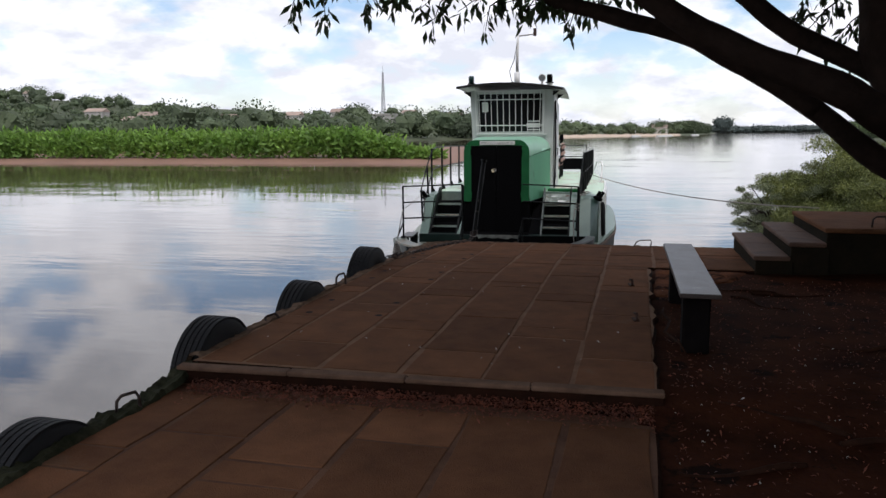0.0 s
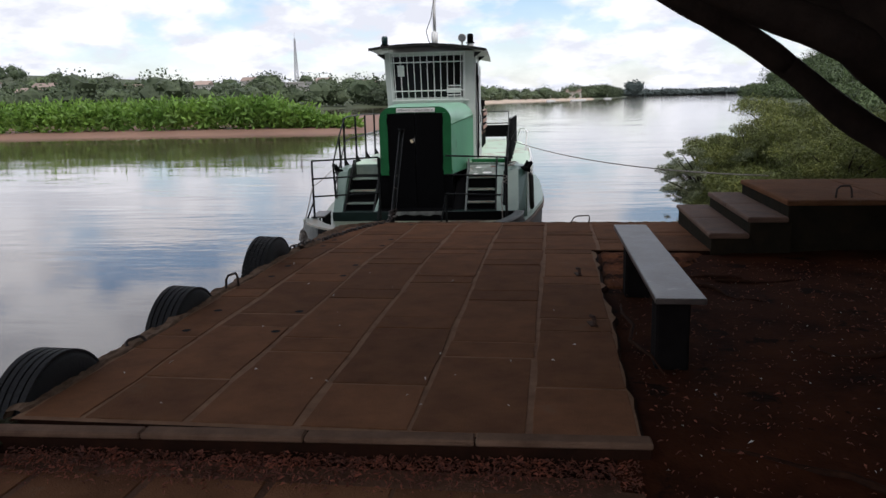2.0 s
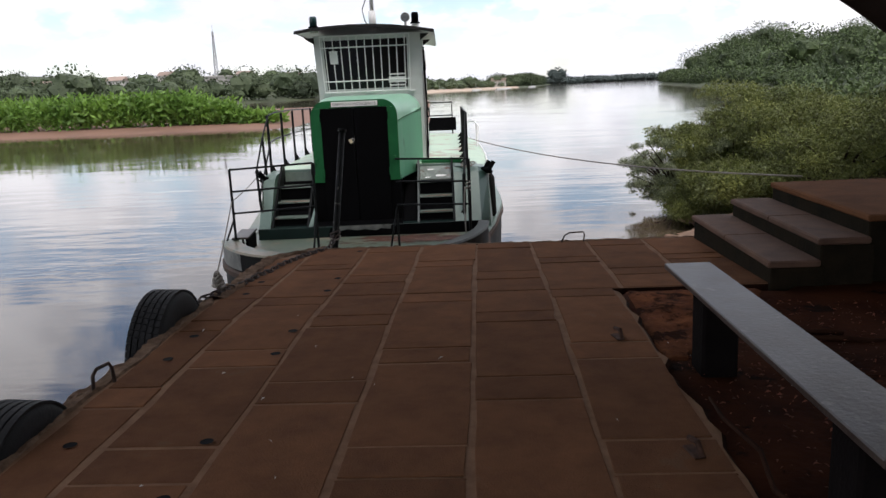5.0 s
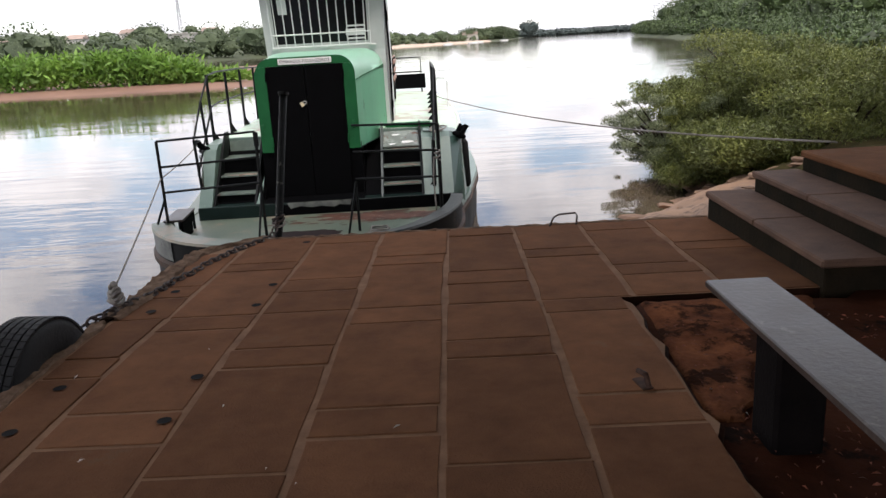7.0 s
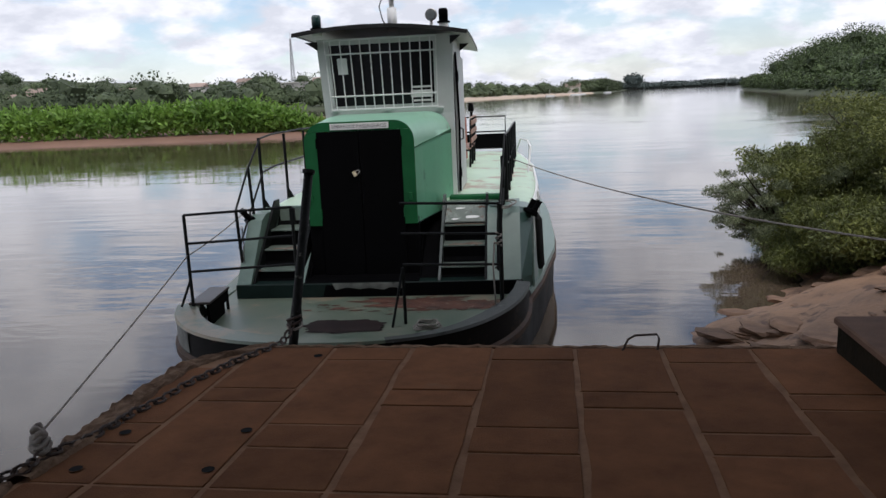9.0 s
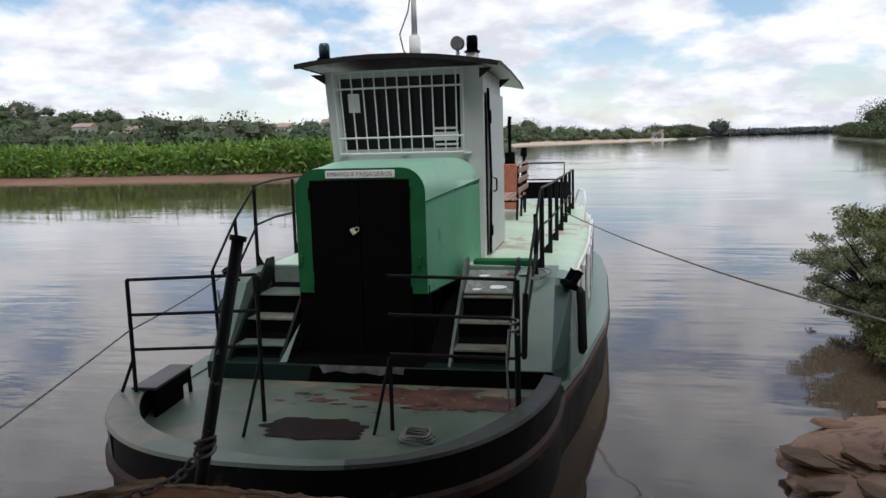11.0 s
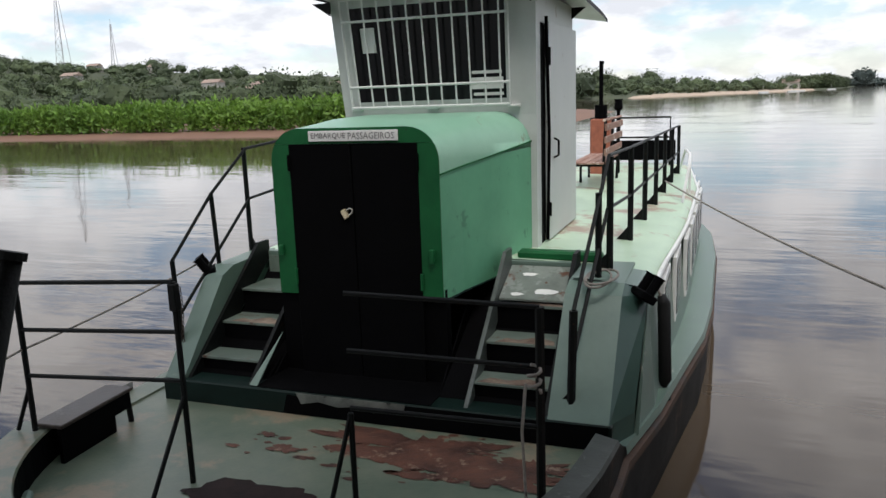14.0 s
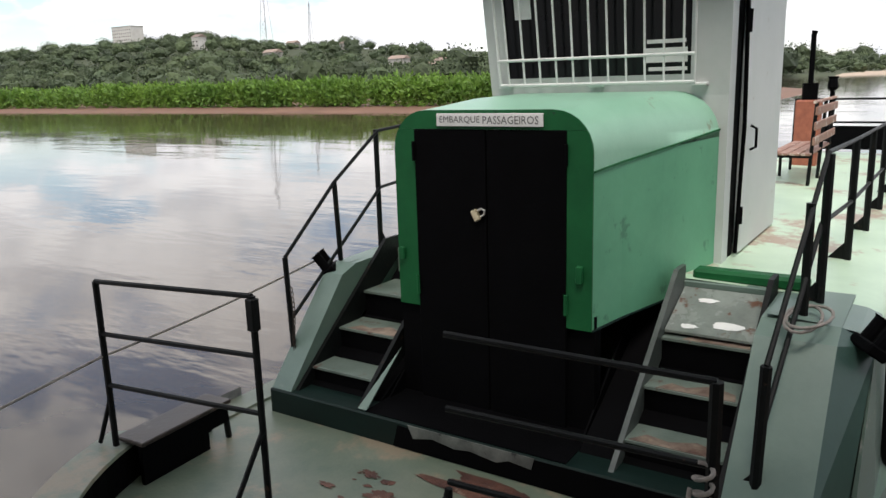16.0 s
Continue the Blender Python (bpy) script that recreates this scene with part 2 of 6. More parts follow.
# muddy river water: brown body, mirror-like skin with small ripples
M_WATER = bpy.data.materials.new("river_water")
M_WATER.use_nodes = True
nd, ln = M_WATER.node_tree.nodes, M_WATER.node_tree.links
p = nd["Principled BSDF"]
p.inputs["Base Color"].default_value = (0.078, 0.058, 0.040, 1)
p.inputs["Roughness"].default_value = 0.04
p.inputs["IOR"].default_value = 1.46
c = nd.new("ShaderNodeTexCoord")
mp = nd.new("ShaderNodeMapping")
mp.inputs["Scale"].default_value = (0.55, 1.6, 1)
mp.inputs["Rotation"].default_value = (0, 0, radians(12))
ln.new(c.outputs["Object"], mp.inputs["Vector"])
w1 = nd.new("ShaderNodeTexNoise")
w1.inputs["Scale"].default_value, w1.inputs["Detail"].default_value, w1.inputs["Roughness"].default_value = 1.1, 3, 0.5
w2 = nd.new("ShaderNodeTexNoise")
w2.inputs["Scale"].default_value, w2.inputs["Detail"].default_value = 0.16, 2
w3 = nd.new("ShaderNodeMath"); w3.operation = "MULTIPLY"
ln.new(mp.outputs[0], w1.inputs["Vector"]); ln.new(mp.outputs[0], w2.inputs["Vector"])
w4 = nd.new("ShaderNodeMapRange")
w4.inputs["From Min"].default_value, w4.inputs["From Max"].default_value = 0.44, 0.66
w4.inputs["To Min"].default_value, w4.inputs["To Max"].default_value = 0.14, 0.95
ln.new(w2.outputs["Fac"], w4.inputs["Value"])
ln.new(w1.outputs["Fac"], w3.inputs[0]); ln.new(w4.outputs["Result"], w3.inputs[1])
bp = nd.new("ShaderNodeBump")
bp.inputs["Strength"].default_value, bp.inputs["Distance"].default_value = 0.36, 0.05
ln.new(w3.outputs[0], bp.inputs["Height"]); ln.new(bp.outputs[0], p.inputs["Normal"])


# ---- building helpers ----
def mesh(name, bm, material, smooth=False):
    me = bpy.data.meshes.new(name)
    bm.normal_update()
    bm.to_mesh(me)
    bm.free()
    me.materials.append(material)
    if smooth:
        for poly in me.polygons:
            poly.use_smooth = True
    return me


def part(name, bm, material, parent, label="", smooth=False, at=None):
    ob = new(name, mesh(name, bm, material, smooth))
    ob.parent = parent
    if at is not None:
        ob.matrix_local = at
    return tagged(ob, label) if label else ob


def thing(name, m, label, category, group="", kind=""):
    ob = new(name)
    ob.empty_display_size = 0.1
    ob.matrix_world = m
    return tagged(ob, label, category, group, kind)


def solo(name, bm, material, label, category, group="", kind="", smooth=False, m=None):
    ob = new(name, mesh(name, bm, material, smooth))
    if m is not None:
        ob.matrix_world = m
    return tagged(ob, label, category, group, kind)


def raw(name, verts, faces, material):
    me = bpy.data.meshes.new(name)
    me.from_pydata([tuple(v) for v in verts], [], [tuple(f) for f in faces])
    me.materials.append(material)
    return me


def box(x0, x1, y0, y1, z0, z1, bevel=0.0, bm=None):
    bm = bm or bmesh.new()
    r = bmesh.ops.create_cube(bm, size=1.0, matrix=Matrix.Translation(((x0 + x1) / 2, (y0 + y1) / 2, (z0 + z1) / 2)) @ Matrix.Diagonal((x1 - x0, y1 - y0, z1 - z0, 1)))
    if bevel:
        es = list({e for v in r["verts"] for e in v.link_edges})
        bmesh.ops.bevel(bm, geom=es, offset=bevel, segments=1, affect="EDGES")
    return bm


def tube(points, radius, seg=8, bm=None, cap=True):
    """A round bar or rope along points, with one radius or one each."""
    bm = bm or bmesh.new()
    pts = [Vector(q) for q in points]
    rad = radius if isinstance(radius, (list, tuple)) else [radius] * len(pts)
    rings, side = [], None
    for i, q in enumerate(pts):
        d = (pts[min(i + 1, len(pts) - 1)] - pts[max(i - 1, 0)]).normalized()
        if side is None:
            side = d.orthogonal().normalized()
        side = (side - d * side.dot(d)).normalized()
        up = d.cross(side)
        rings.append([bm.verts.new(q + (side * math.cos(a) + up * math.sin(a)) * rad[i]) for a in (2 * math.pi * k / seg for k in range(seg))])
    for a, b in zip(rings, rings[1:]):
        for k in range(seg):
            bm.faces.new((a[k], a[(k + 1) % seg], b[(k + 1) % seg], b[k]))
    if cap:
        bm.faces.new(rings[0][::-1])
        bm.faces.new(rings[-1])
    return bm


def prism(outline, d, bm=None):
    """A flat outline of points, thickened along the vector d."""
    bm = bm or bmesh.new()
    a = [bm.verts.new(q) for q in outline]
    b = [bm.verts.new(Vector(q) + Vector(d)) for q in outline]
    n = len(a)
    bm.faces.new(a[::-1])
    bm.faces.new(b)
    for i in range(n):
        bm.faces.new((a[i], a[(i + 1) % n], b[(i + 1) % n], b[i]))
    bmesh.ops.recalc_face_normals(bm, faces=bm.faces)
    return bm


def loft(rows, bm=None, closed=False):
    """A skin through rows of points."""
    bm = bm or bmesh.new()
    vs = [[bm.verts.new(q) for q in r] for r in rows]
    n = len(vs[0])
    for a, b in zip(vs, vs[1:]):
        for k in range(n if closed else n - 1):
            bm.faces.new((a[k], a[(k + 1) % n], b[(k + 1) % n], b[k]))
    return bm


def sag(a, b, drop, n=14):
    a, b = Vector(a), Vector(b)
    return [a.lerp(b, i / n) - Vector((0, 0, drop * 4 * (i / n) * (1 - i / n))) for i in range(n + 1)]


def leaves(rng, centres, radii, count, size, droop=0.3, shape=2.2):
    """Many small pointed leaves in ragged clumps."""
    centres, radii = np.array(centres, float), np.array(radii, float)
    vol = radii[:, 0] * radii[:, 1] * radii[:, 2]
    pick = rng.choice(len(centres), count, p=(vol ** 0.75) / (vol ** 0.75).sum())
    d = rng.normal(size=(count, 3))
    d /= np.linalg.norm(d, axis=1)[:, None]
    r = rng.random(count) ** 0.45
    q = centres[pick] + d * r[:, None] * radii[pick]
    a = rng.normal(size=(count, 3)); a[:, 2] -= droop
    a /= np.linalg.norm(a, axis=1)[:, None]
    b = np.cross(a, rng.normal(size=(count, 3)))
    b /= np.linalg.norm(b, axis=1)[:, None]
    s = size * (0.55 + 0.9 * rng.random(count))[:, None]
    v = np.stack([q, q + a * s * 0.5 + b * s / shape / 2, q + a * s, q + a * s * 0.5 - b * s / shape / 2], 1).reshape(-1, 3)
    f = np.arange(count * 4).reshape(-1, 4)
    return v, f


RNG = np.random.default_rng(5)

# ---- ground, water, far banks ----
WATER = -1.25


def smooth(a, b, v):
    t = min(1.0, max(0.0, (v - a) / (b - a)))
    return t * t * (3 - 2 * t)


def slab_z(y):
    return -0.03 * max(0.0, y - 2.0)


SHORE = [(4.9, 1.7), (6.5, 1.75), (8.7, 2.05), (9.7, 2.6), (10.3, 3.4), (11.5, 4.1), (14.4, 4.2), (20, 7.2), (36, 14), (48, 19), (122, 47), (184, 55), (330, 76), (360, 80), (400, 110), (520, 200), (800, 330), (5000, 900)]


def shore_x(y):
    for (y0, x0), (y1, x1) in zip(SHORE, SHORE[1:]):
        if y <= y1:
            return x0 + (x1 - x0) * max(0.0, (y - y0) / (y1 - y0))
    return SHORE[-1][1]


def far_edge(x):
    return 190 + max(0.0, x + 150) * 2.3 if x < 45 else 190 + 195 * 2.3 + (x - 45) * 9


def ground_z(x, y):
    n = noise.noise((x * 0.9, y * 0.9, 0)) * 0.03 + noise.noise((x * 3.1, y * 3.1, 4)) * 0.012
    z = -3.0
    if y < 5.3:
        land = -0.045 - 0.10 * (1 - smooth(-2.6, -1.6, y)) + 0.03 * max(0.0, x - 3) + n
        k = smooth(0.85, 1.0, x)
        z = max(z, -0.75 * (1 - k) + land * k if x > 0.5 else -3.0 if x < -2.5 else -0.9)
        if y > 2.72 and x < 2.5:
            z = min(z, -0.6)
        if y > 4.7 and x < 2.6:
            z = min(z, land - (y - 4.7) * 1.0)
    if y >= 4.9:
        s = x - shore_x(y)
        if y < 20:
            s += 0.3 * noise.noise((x * 1.4, y * 1.4, 6)) + 0.14 * noise.noise((x * 4.5, y * 4.5, 6))
        rise = WATER + 0.32 * s if s < 3.5 else WATER + 1.12 + 0.1 * min(s - 3.5, 40) * (1 - 0.93 * smooth(16, 40, y))
        z = max(z, min(rise, 5.0) + n if s > -4 else -3.0)
    if x < -14 and 60 < y < 135:
        e = min(y - 63.6, (135 - y) * 1.0, (-18 - x) * 1.2 + (y - 66) * -0.1 + 2)
        z = max(z, WATER + min(0.09 * e, 0.55) + n)
    f = y - far_edge(x)
    if f > -20:
        z = max(z, WATER + min(f * 0.05, 1.0) + smooth(20, 420, f) * (11 * smooth(80, -200, x) + 26 * smooth(-280, -560, x)) + 16 * smooth(10, 200, f) * smooth(0.98, 1.35, -x / max(y, 1.0)) + n)
    if y > 1500:
        z = max(z, WATER + min((y - 1500) * 0.02, 6))
    if x < -700 or y < -60 or x > 500:
        z = max(z, 0.5)
    return z


def spread(lo, hi, near_lo, near_hi, step, grow):
    a = [near_lo + step * i for i in range(int((near_hi - near_lo) / step) + 1)]
    s, v = step, a[-1]
    while v < hi:
        s *= grow
        v += s
        a.append(min(v, hi))
    s, v = step, a[0]
    while v > lo:
        s *= grow
        v -= s
        a.insert(0, max(v, lo))
    return a


gx = spread(-4000, 4000, -3.0, 9.0, 0.2, 1.10)
gy = spread(-2500, 4500, -8.0, 16.0, 0.2, 1.06)
gv = [(x, y, ground_z(x, y)) for y in gy for x in gx]
w_ = len(gx)
gf = [(j * w_ + i, j * w_ + i + 1, (j + 1) * w_ + i + 1, (j + 1) * w_ + i) for j in range(len(gy) - 1) for i in range(w_ - 1)]
gm = raw("ground", gv, gf, M_SOIL)
M_GRASSFAR = mat("far_grass", (0.06, 0.075, 0.03), (0.035, 0.045, 0.02), 0.05, 0.9, bump=0)
M_UNDER = mat("leafy_earth", (0.05, 0.042, 0.018), (0.018, 0.016, 0.008), 3.0, 0.95, bump=0.9, fine=12, spec=0.03)
M_BEACH = mat("far_beach", (0.50, 0.40, 0.30), (0.40, 0.31, 0.23), 0.2, 0.85, bump=0)
M_MUD = mat("bank_mud", (0.21, 0.115, 0.075), (0.15, 0.08, 0.053), 0.3, 0.8, bump=0.2, fine=4)
for m_ in (M_SAND, M_MUD, M_GRASSFAR, M_BEACH, M_UNDER):
    gm.materials.append(m_)
for k, poly in enumerate(gm.polygons):
    cx, cy, cz = poly.center
    poly.material_index = 0 if cy < 5.2 and abs(cx) < 40 and cy > -40 else 1 if cy < 16 and cx > 0 and cx - shore_x(cy) < 2.3 else 5 if cy < 120 and cx > 0 else 3 if cy < 200 and cx > 0 else 2 if cy < 140 and cz < 0.2 else 4 if cz < 0.2 and -60 < cx < 30 else 3
    poly.use_smooth = True
tagged(new("ground", gm), "red-brown earth, sandy shore and muddy river banks", "ground", kind="structure")

bm = bmesh.new()
bmesh.ops.create_grid(bm, x_segments=1, y_segments=1, size=4000)
solo("water", bm, M_WATER, "brown river water reflecting the cloudy sky", "water", kind="structure", m=pose(0, 1400, WATER))

def woods(name, centres, radii, count, size, shape, droop, material, label, core=0.38):
    """Tree crowns far away: an uneven dense core in each, wrapped in leaf clumps."""
    v, f = leaves(RNG, centres, radii, count, size, droop=droop, shape=shape)
    ico = bmesh.new()
    bmesh.ops.create_icosphere(ico, subdivisions=2, radius=1)
    base = np.array([q.co[:] for q in ico.verts])
    tri = np.array([[q.index for q in p_.verts] for p_ in ico.faces])
    ico.free()
    verts, faces, k = [v], [tuple(q) for q in f], len(v)
    for c_, r_ in zip(centres, radii):
        b = base * (core + 0.35 * RNG.random((len(base), 1))) * np.array(r_) + np.array(c_)
        verts.append(b)
        faces += [tuple(q) for q in (tri + k)]
        k += len(b)
    return tagged(new(name, raw(name, np.concatenate(verts), faces, material)), label, "woods", kind="stuff")


# reeds on the island across the channel
rc, rr = [], []
for i in range(520):
    x = -19.5 - 150 * RNG.random() ** 1.15
    y = 68.5 + 1.0 * RNG.random() + (0 if RNG.random() < 0.5 else 34 * RNG.random() ** 1.3)
    if y - 68 > (-17 - x) * 1.6:
        y = 68.8
    hgt = (1.5 + 0.35 * noise.noise((x * 0.08, y * 0.08, 3)) + 0.35 * RNG.random()) * smooth(-17.5, -30, x)
    hgt = max(hgt, 0.5)
    rc.append((x, y, -0.85 + hgt * 0.85)); rr.append((1.5 + RNG.random(), 0.9, hgt))
v, f = leaves(RNG, rc, rr, 75000, 0.62, droop=-0.5, shape=3.0)
v[:, 2] = np.maximum(v[:, 2], -0.95)
tagged(new("reed_bank", raw("reed_bank", v, f, M_REED)), "dense bright green reeds along a muddy island", "reeds", kind="stuff")

# wooded hills beyond
wc, wr = [], []
for i in range(1700):
    x = -1000 + 1050 * RNG.random()
    y = far_edge(x) + (14 if x < -70 else 46) + 420 * RNG.random() ** 1.5
    s = (2.6 + 3.2 * RNG.random() + (3.0 if RNG.random() < 0.1 else 0)) * (1 if x < -70 else 0.72)
    wc.append((x, y, ground_z(x, y) + s * 0.8)); wr.append((s * 1.35, s * 1.35, s))
woods("far_woods", wc, wr, 270000, 0.95, 1.2, 0.0, M_WOODS, "dark green wooded hillside across the river", 0.42)
wc, wr = [], []
for i in range(420):
    x = -60 + 640 * RNG.random()
    y = 1290 + 160 * RNG.random() if x < 330 else 900 + 300 * RNG.random()
    s = 3.4 + 3.0 * RNG.random()
    wc.append((x, y, WATER + s * 0.9)); wr.append((s * 2.6, s * 1.5, s))
wc += [(119, 1205, 11), (113, 1207, 14), (126, 1206, 14)]; wr += [(13, 8, 12), (10, 6, 9), (10, 6, 9)]
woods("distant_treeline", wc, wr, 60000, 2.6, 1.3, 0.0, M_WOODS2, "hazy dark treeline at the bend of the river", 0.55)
wc, wr = [], []
for i in range(70):
    x = 12 + 60 * RNG.random()
    y = 660 + 60 * RNG.random() + max(0, x - 40) * 8
    s = 3.6 + 3.2 * RNG.random()
    wc.append((x, y, WATER + 1 + s * 0.8)); wr.append((s * 1.5, s * 1.3, s))
woods("beach_woods", wc, wr, 42000, 1.0, 1.3, 0.0, M_WOODS, "green trees behind a pale far beach", 0.3)
# trees along the right bank
wc, wr = [], []
for i in range(120):
    y = 300 + 70 * RNG.random()
    x = shore_x(y) + 12 + 75 * RNG.random()
    s = 3.5 + 3.5 * RNG.random()
    wc.append((x, y, WATER + s * 1.1 + (9 * RNG.random() * smooth(12, 40, x - shore_x(y)) if s > 4 else 0))); wr.append((s * 1.2, s * 1.2, s * 1.15))
for i in range(50):
    y = 90 + 180 * RNG.random()
    x = shore_x(y) + 9 + 40 * RNG.random()
    s = 2.2 + 2.6 * RNG.random()
    wc.append((x, y, WATER + 0.6 + s * 1.1 + 2.5 * RNG.random())); wr.append((s * 1.2, s * 1.2, s * 1.2))
# low scrub right down to the waterline
for i in range(170):
    y = 110 + 250 * RNG.random()
    x = shore_x(y) + 1.0 + 3.5 * RNG.random() + y * 0.012
    s = 0.7 + 0.7 * RNG.random() + y * 0.006
    wc.append((x, y, ground_z(x, y) + s * 0.6)); wr.append((s * 1.5, s * 1.5, s))
woods("riverside_woods", wc, wr, 300000, 0.55, 1.7, 0.2, M_RIVERLEAF, "dark trees leaning over the river bank", 0.3)
wc, wr = [], []
for i in range(150):
    y = 24 + 90 * RNG.random() ** 1.2
    x = shore_x(y) + 1.2 + (4 + y * 0.12) * RNG.random()
    s = 0.55 + 0.6 * RNG.random() + y * 0.004
    wc.append((x, y, ground_z(x, y) + s * 0.6)); wr.append((s * 1.5, s * 1.5, s))
woods("bank_scrub", wc, wr, 190000, 0.2, 2.4, 0.1, M_RIVERLEAF, "dense green scrub along the river bank", 0.3)


def house(x, y, w, d, h, flat_roof=False):
    z = ground_z(x, y)
    th = thing("house", pose(x, y, z), "small pale far-off house among trees", "house", "houses on the far hill")
    part("wall", box(-w / 2, w / 2, -d / 2, d / 2, -2, h), M_WALLFAR, th)
    if flat_roof:
        part("roof", box(-w / 2 - .4, w / 2 + .4, -d / 2 - .4, d / 2 + .4, h, h + 0.5), M_WALLFAR, th)
    else:
        part("roof", prism([(-w / 2 - .5, -d / 2 - .5, h), (-w / 2 - .5, d / 2 + .5, h), (-w / 2 - .5, 0, h + 2.4)], (w + 1, 0, 0)), M_ROOFFAR, th)
    k = max(2, int(w / 3.5))
    for i in range(k):
        cx = -w / 2 + (i + 0.5) * w / k
        for lv in range(max(1, int(h / 3.4))):
            part("window", box(cx - 0.6, cx + 0.6, -d / 2 - 0.06, -d / 2 + 0.02, 1.0 + lv * 3.2, 2.4 + lv * 3.2), M_GLASSDK, th)


for i in range(16):
    x = -620 + 520 * RNG.random()
    y = far_edge(x) + 170 + 200 * RNG.random()
    house(x, y, 8 + 6 * RNG.random(), 8, 5.5 + 3 * RNG.random())
house(-172, 470, 40, 12, 6.5, True)
house(-737, 480, 34, 14, 21, True)
house(16, 660, 12, 8, 5)


def lattice_tower(x, y, h, base, label):
    th = thing("radio_tower", pose(x, y, ground_z(x, y)), label, "tower", "towers on the far hill")
    for sx in (-1, 1):
        for sy in (-1, 1):
            part("leg", tube([(sx * base, sy * base, 0), (sx * 0.35, sy * 0.35, h)], 0.28, 5), M_TOWER, th)
    n = 12
    for i in range(n):
        a, b = base + (0.35 - base) * i / n, base + (0.35 - base) * (i + 1) / n
        bm = bmesh.new()
        tube([(-a, -a, h * i / n), (b, -b, h * (i + 1) / n)], 0.16, 4, bm)
        tube([(a, -a, h * i / n), (-b, -b, h * (i + 1) / n)], 0.16, 4, bm)
        tube([(-b, -b, h * (i + 1) / n), (b, -b, h * (i + 1) / n)], 0.16, 4, bm)
        part("brace", bm, M_TOWER, th)
    part("antenna", tube([(0, 0, h), (0, 0, h + 5)], 0.15, 5), M_TOWER, th)


lattice_tower(-201, 593, 40, 1.5, "slim grey lattice radio tower above the trees")
lattice_tower(-600, 604, 48, 2.4, "thin far-off radio mast above the trees")
lattice_tower(-668, 604, 90, 5.5, "tall grey lattice tower above the trees")


def motor_boat(x, y):
    th = thing("moored_boat", pose(x, y, WATER, 0, 0, 20), "small white boat moored far off", "boat", "boats by the far beach")
    part("hull", prism([(-3, 0, 0.7), (-2.4, 0, 0), (3, 0, 0), (3, 0, 0.7)], (0, 1.8, 0)), M_PAPER, th)
    part("mast", tube([(0, 0.9, 0.7), (0, 0.9, 4)], 0.06, 5), M_PAPER, th)


for x, y in ((-2, 505), (14, 520), (19, 540), (41, 610)):
    motor_boat(x, y)

# bushes on the near bank beside the sandy shore
def bush(x, y, blobs, count, size, label, leaf=M_BUSH):
    th = thing("bush", pose(x, y, ground_z(x, y)), label, "bush", "bushes on the river bank")
    for cx, cy, cz, r in blobs[::2]:
        part("branch", tube([(0, 0, -0.2), (cx * 0.5, cy * 0.5, cz * 0.6), (cx, cy, cz)], [0.035, 0.02, 0.006], 5), M_BARK, th)
    v, f = leaves(RNG, [b[:3] for b in blobs], [(b[3] * 1.45, b[3] * 1.45, b[3] * 0.7) for b in blobs], int(count * 3.2), size * 0.58, -0.15, 3.8)
    ob = new("foliage", raw("foliage", v, f, leaf))
    ob.parent = th


def blobs(n, lx, ly, lz, r0, r1):
    out = []
    for i in range(n):
        a = RNG.random(3)
        out.append(((a[0] - 0.5) * lx, (a[1] - 0.5) * ly, 0.1 + a[2] * lz, r0 + (r1 - r0) * RNG.random()))
    return out


FEATH = "feathery grey-green bush overhanging the water"
bush(4.45, 13.7, blobs(110, 2.3, 2.4, 1.3, 0.06, 0.17), 15000, 0.085, FEATH, M_FEATH)
bush(5.4, 14.6, blobs(80, 2.6, 3.2, 1.35, 0.12, 0.3), 10000, 0.13, FEATH)
bush(5.35, 13.2, blobs(90, 1.9, 1.8, 1.5, 0.07, 0.2), 10000, 0.1, FEATH)
bush(5.0, 12.1, blobs(70, 1.9, 2.2, 0.7, 0.1, 0.24), 8500, 0.12, FEATH)
bush(5.1, 10.9, blobs(30, 1.8, 1.7, 0.6, 0.18, 0.38), 9000, 0.12, "leafy green bush beside the sandy shore")
bush(6.6, 12.4, blobs(80, 2.6, 2.6, 1.3, 0.16, 0.36), 12000, 0.12, "leafy yellow-green bush on the river bank")
bush(4.75, 12.6, blobs(44, 1.7, 3.2, 0.22, 0.16, 0.32), 13000, 0.11, FEATH)
bush(5.3, 11.2, blobs(40, 1.9, 1.4, 0.25, 0.16, 0.32), 11000, 0.11, "low leafy bush hanging over the sandy shore")
bush(6.2, 10.3, blobs(30, 2.4, 1.8, 0.7, 0.2, 0.4), 8500, 0.11, "leafy green bush beside the sandy shore")
bush(6.6, 14.6, blobs(80, 2.4, 3.2, 1.75, 0.18, 0.4), 11000, 0.13, "leafy yellow-green bush on the river bank")
bush(5.9, 11.6, blobs(24, 1.8, 2.0, 0.5, 0.2, 0.4), 6000, 0.11, "leafy green bush beside the sandy shore")
bush(8.2, 15.6, blobs(40, 3.4, 3.6, 0.75, 0.35, 0.6), 13000, 0.14, "tall leafy bush on the river bank")
bush(10.6, 19.6, blobs(40, 4.0, 4.0, 0.5, 0.4, 0.65), 12000, 0.16, "tall leafy bush on the river bank")
bush(7.4, 9.0, blobs(26, 2.4, 2.0, 0.9, 0.3, 0.55), 8000, 0.12, "low dark bush behind the platform")
bush(10.2, 8.6, blobs(30, 3.2, 2.4, 1.0, 0.4, 0.65), 9000, 0.13, "low dark bush behind the platform")
bush(8.6, 11.5, blobs(30, 3.0, 3.6, 0.8, 0.35, 0.6), 9000, 0.13, "leafy yellow-green bush on the river bank")

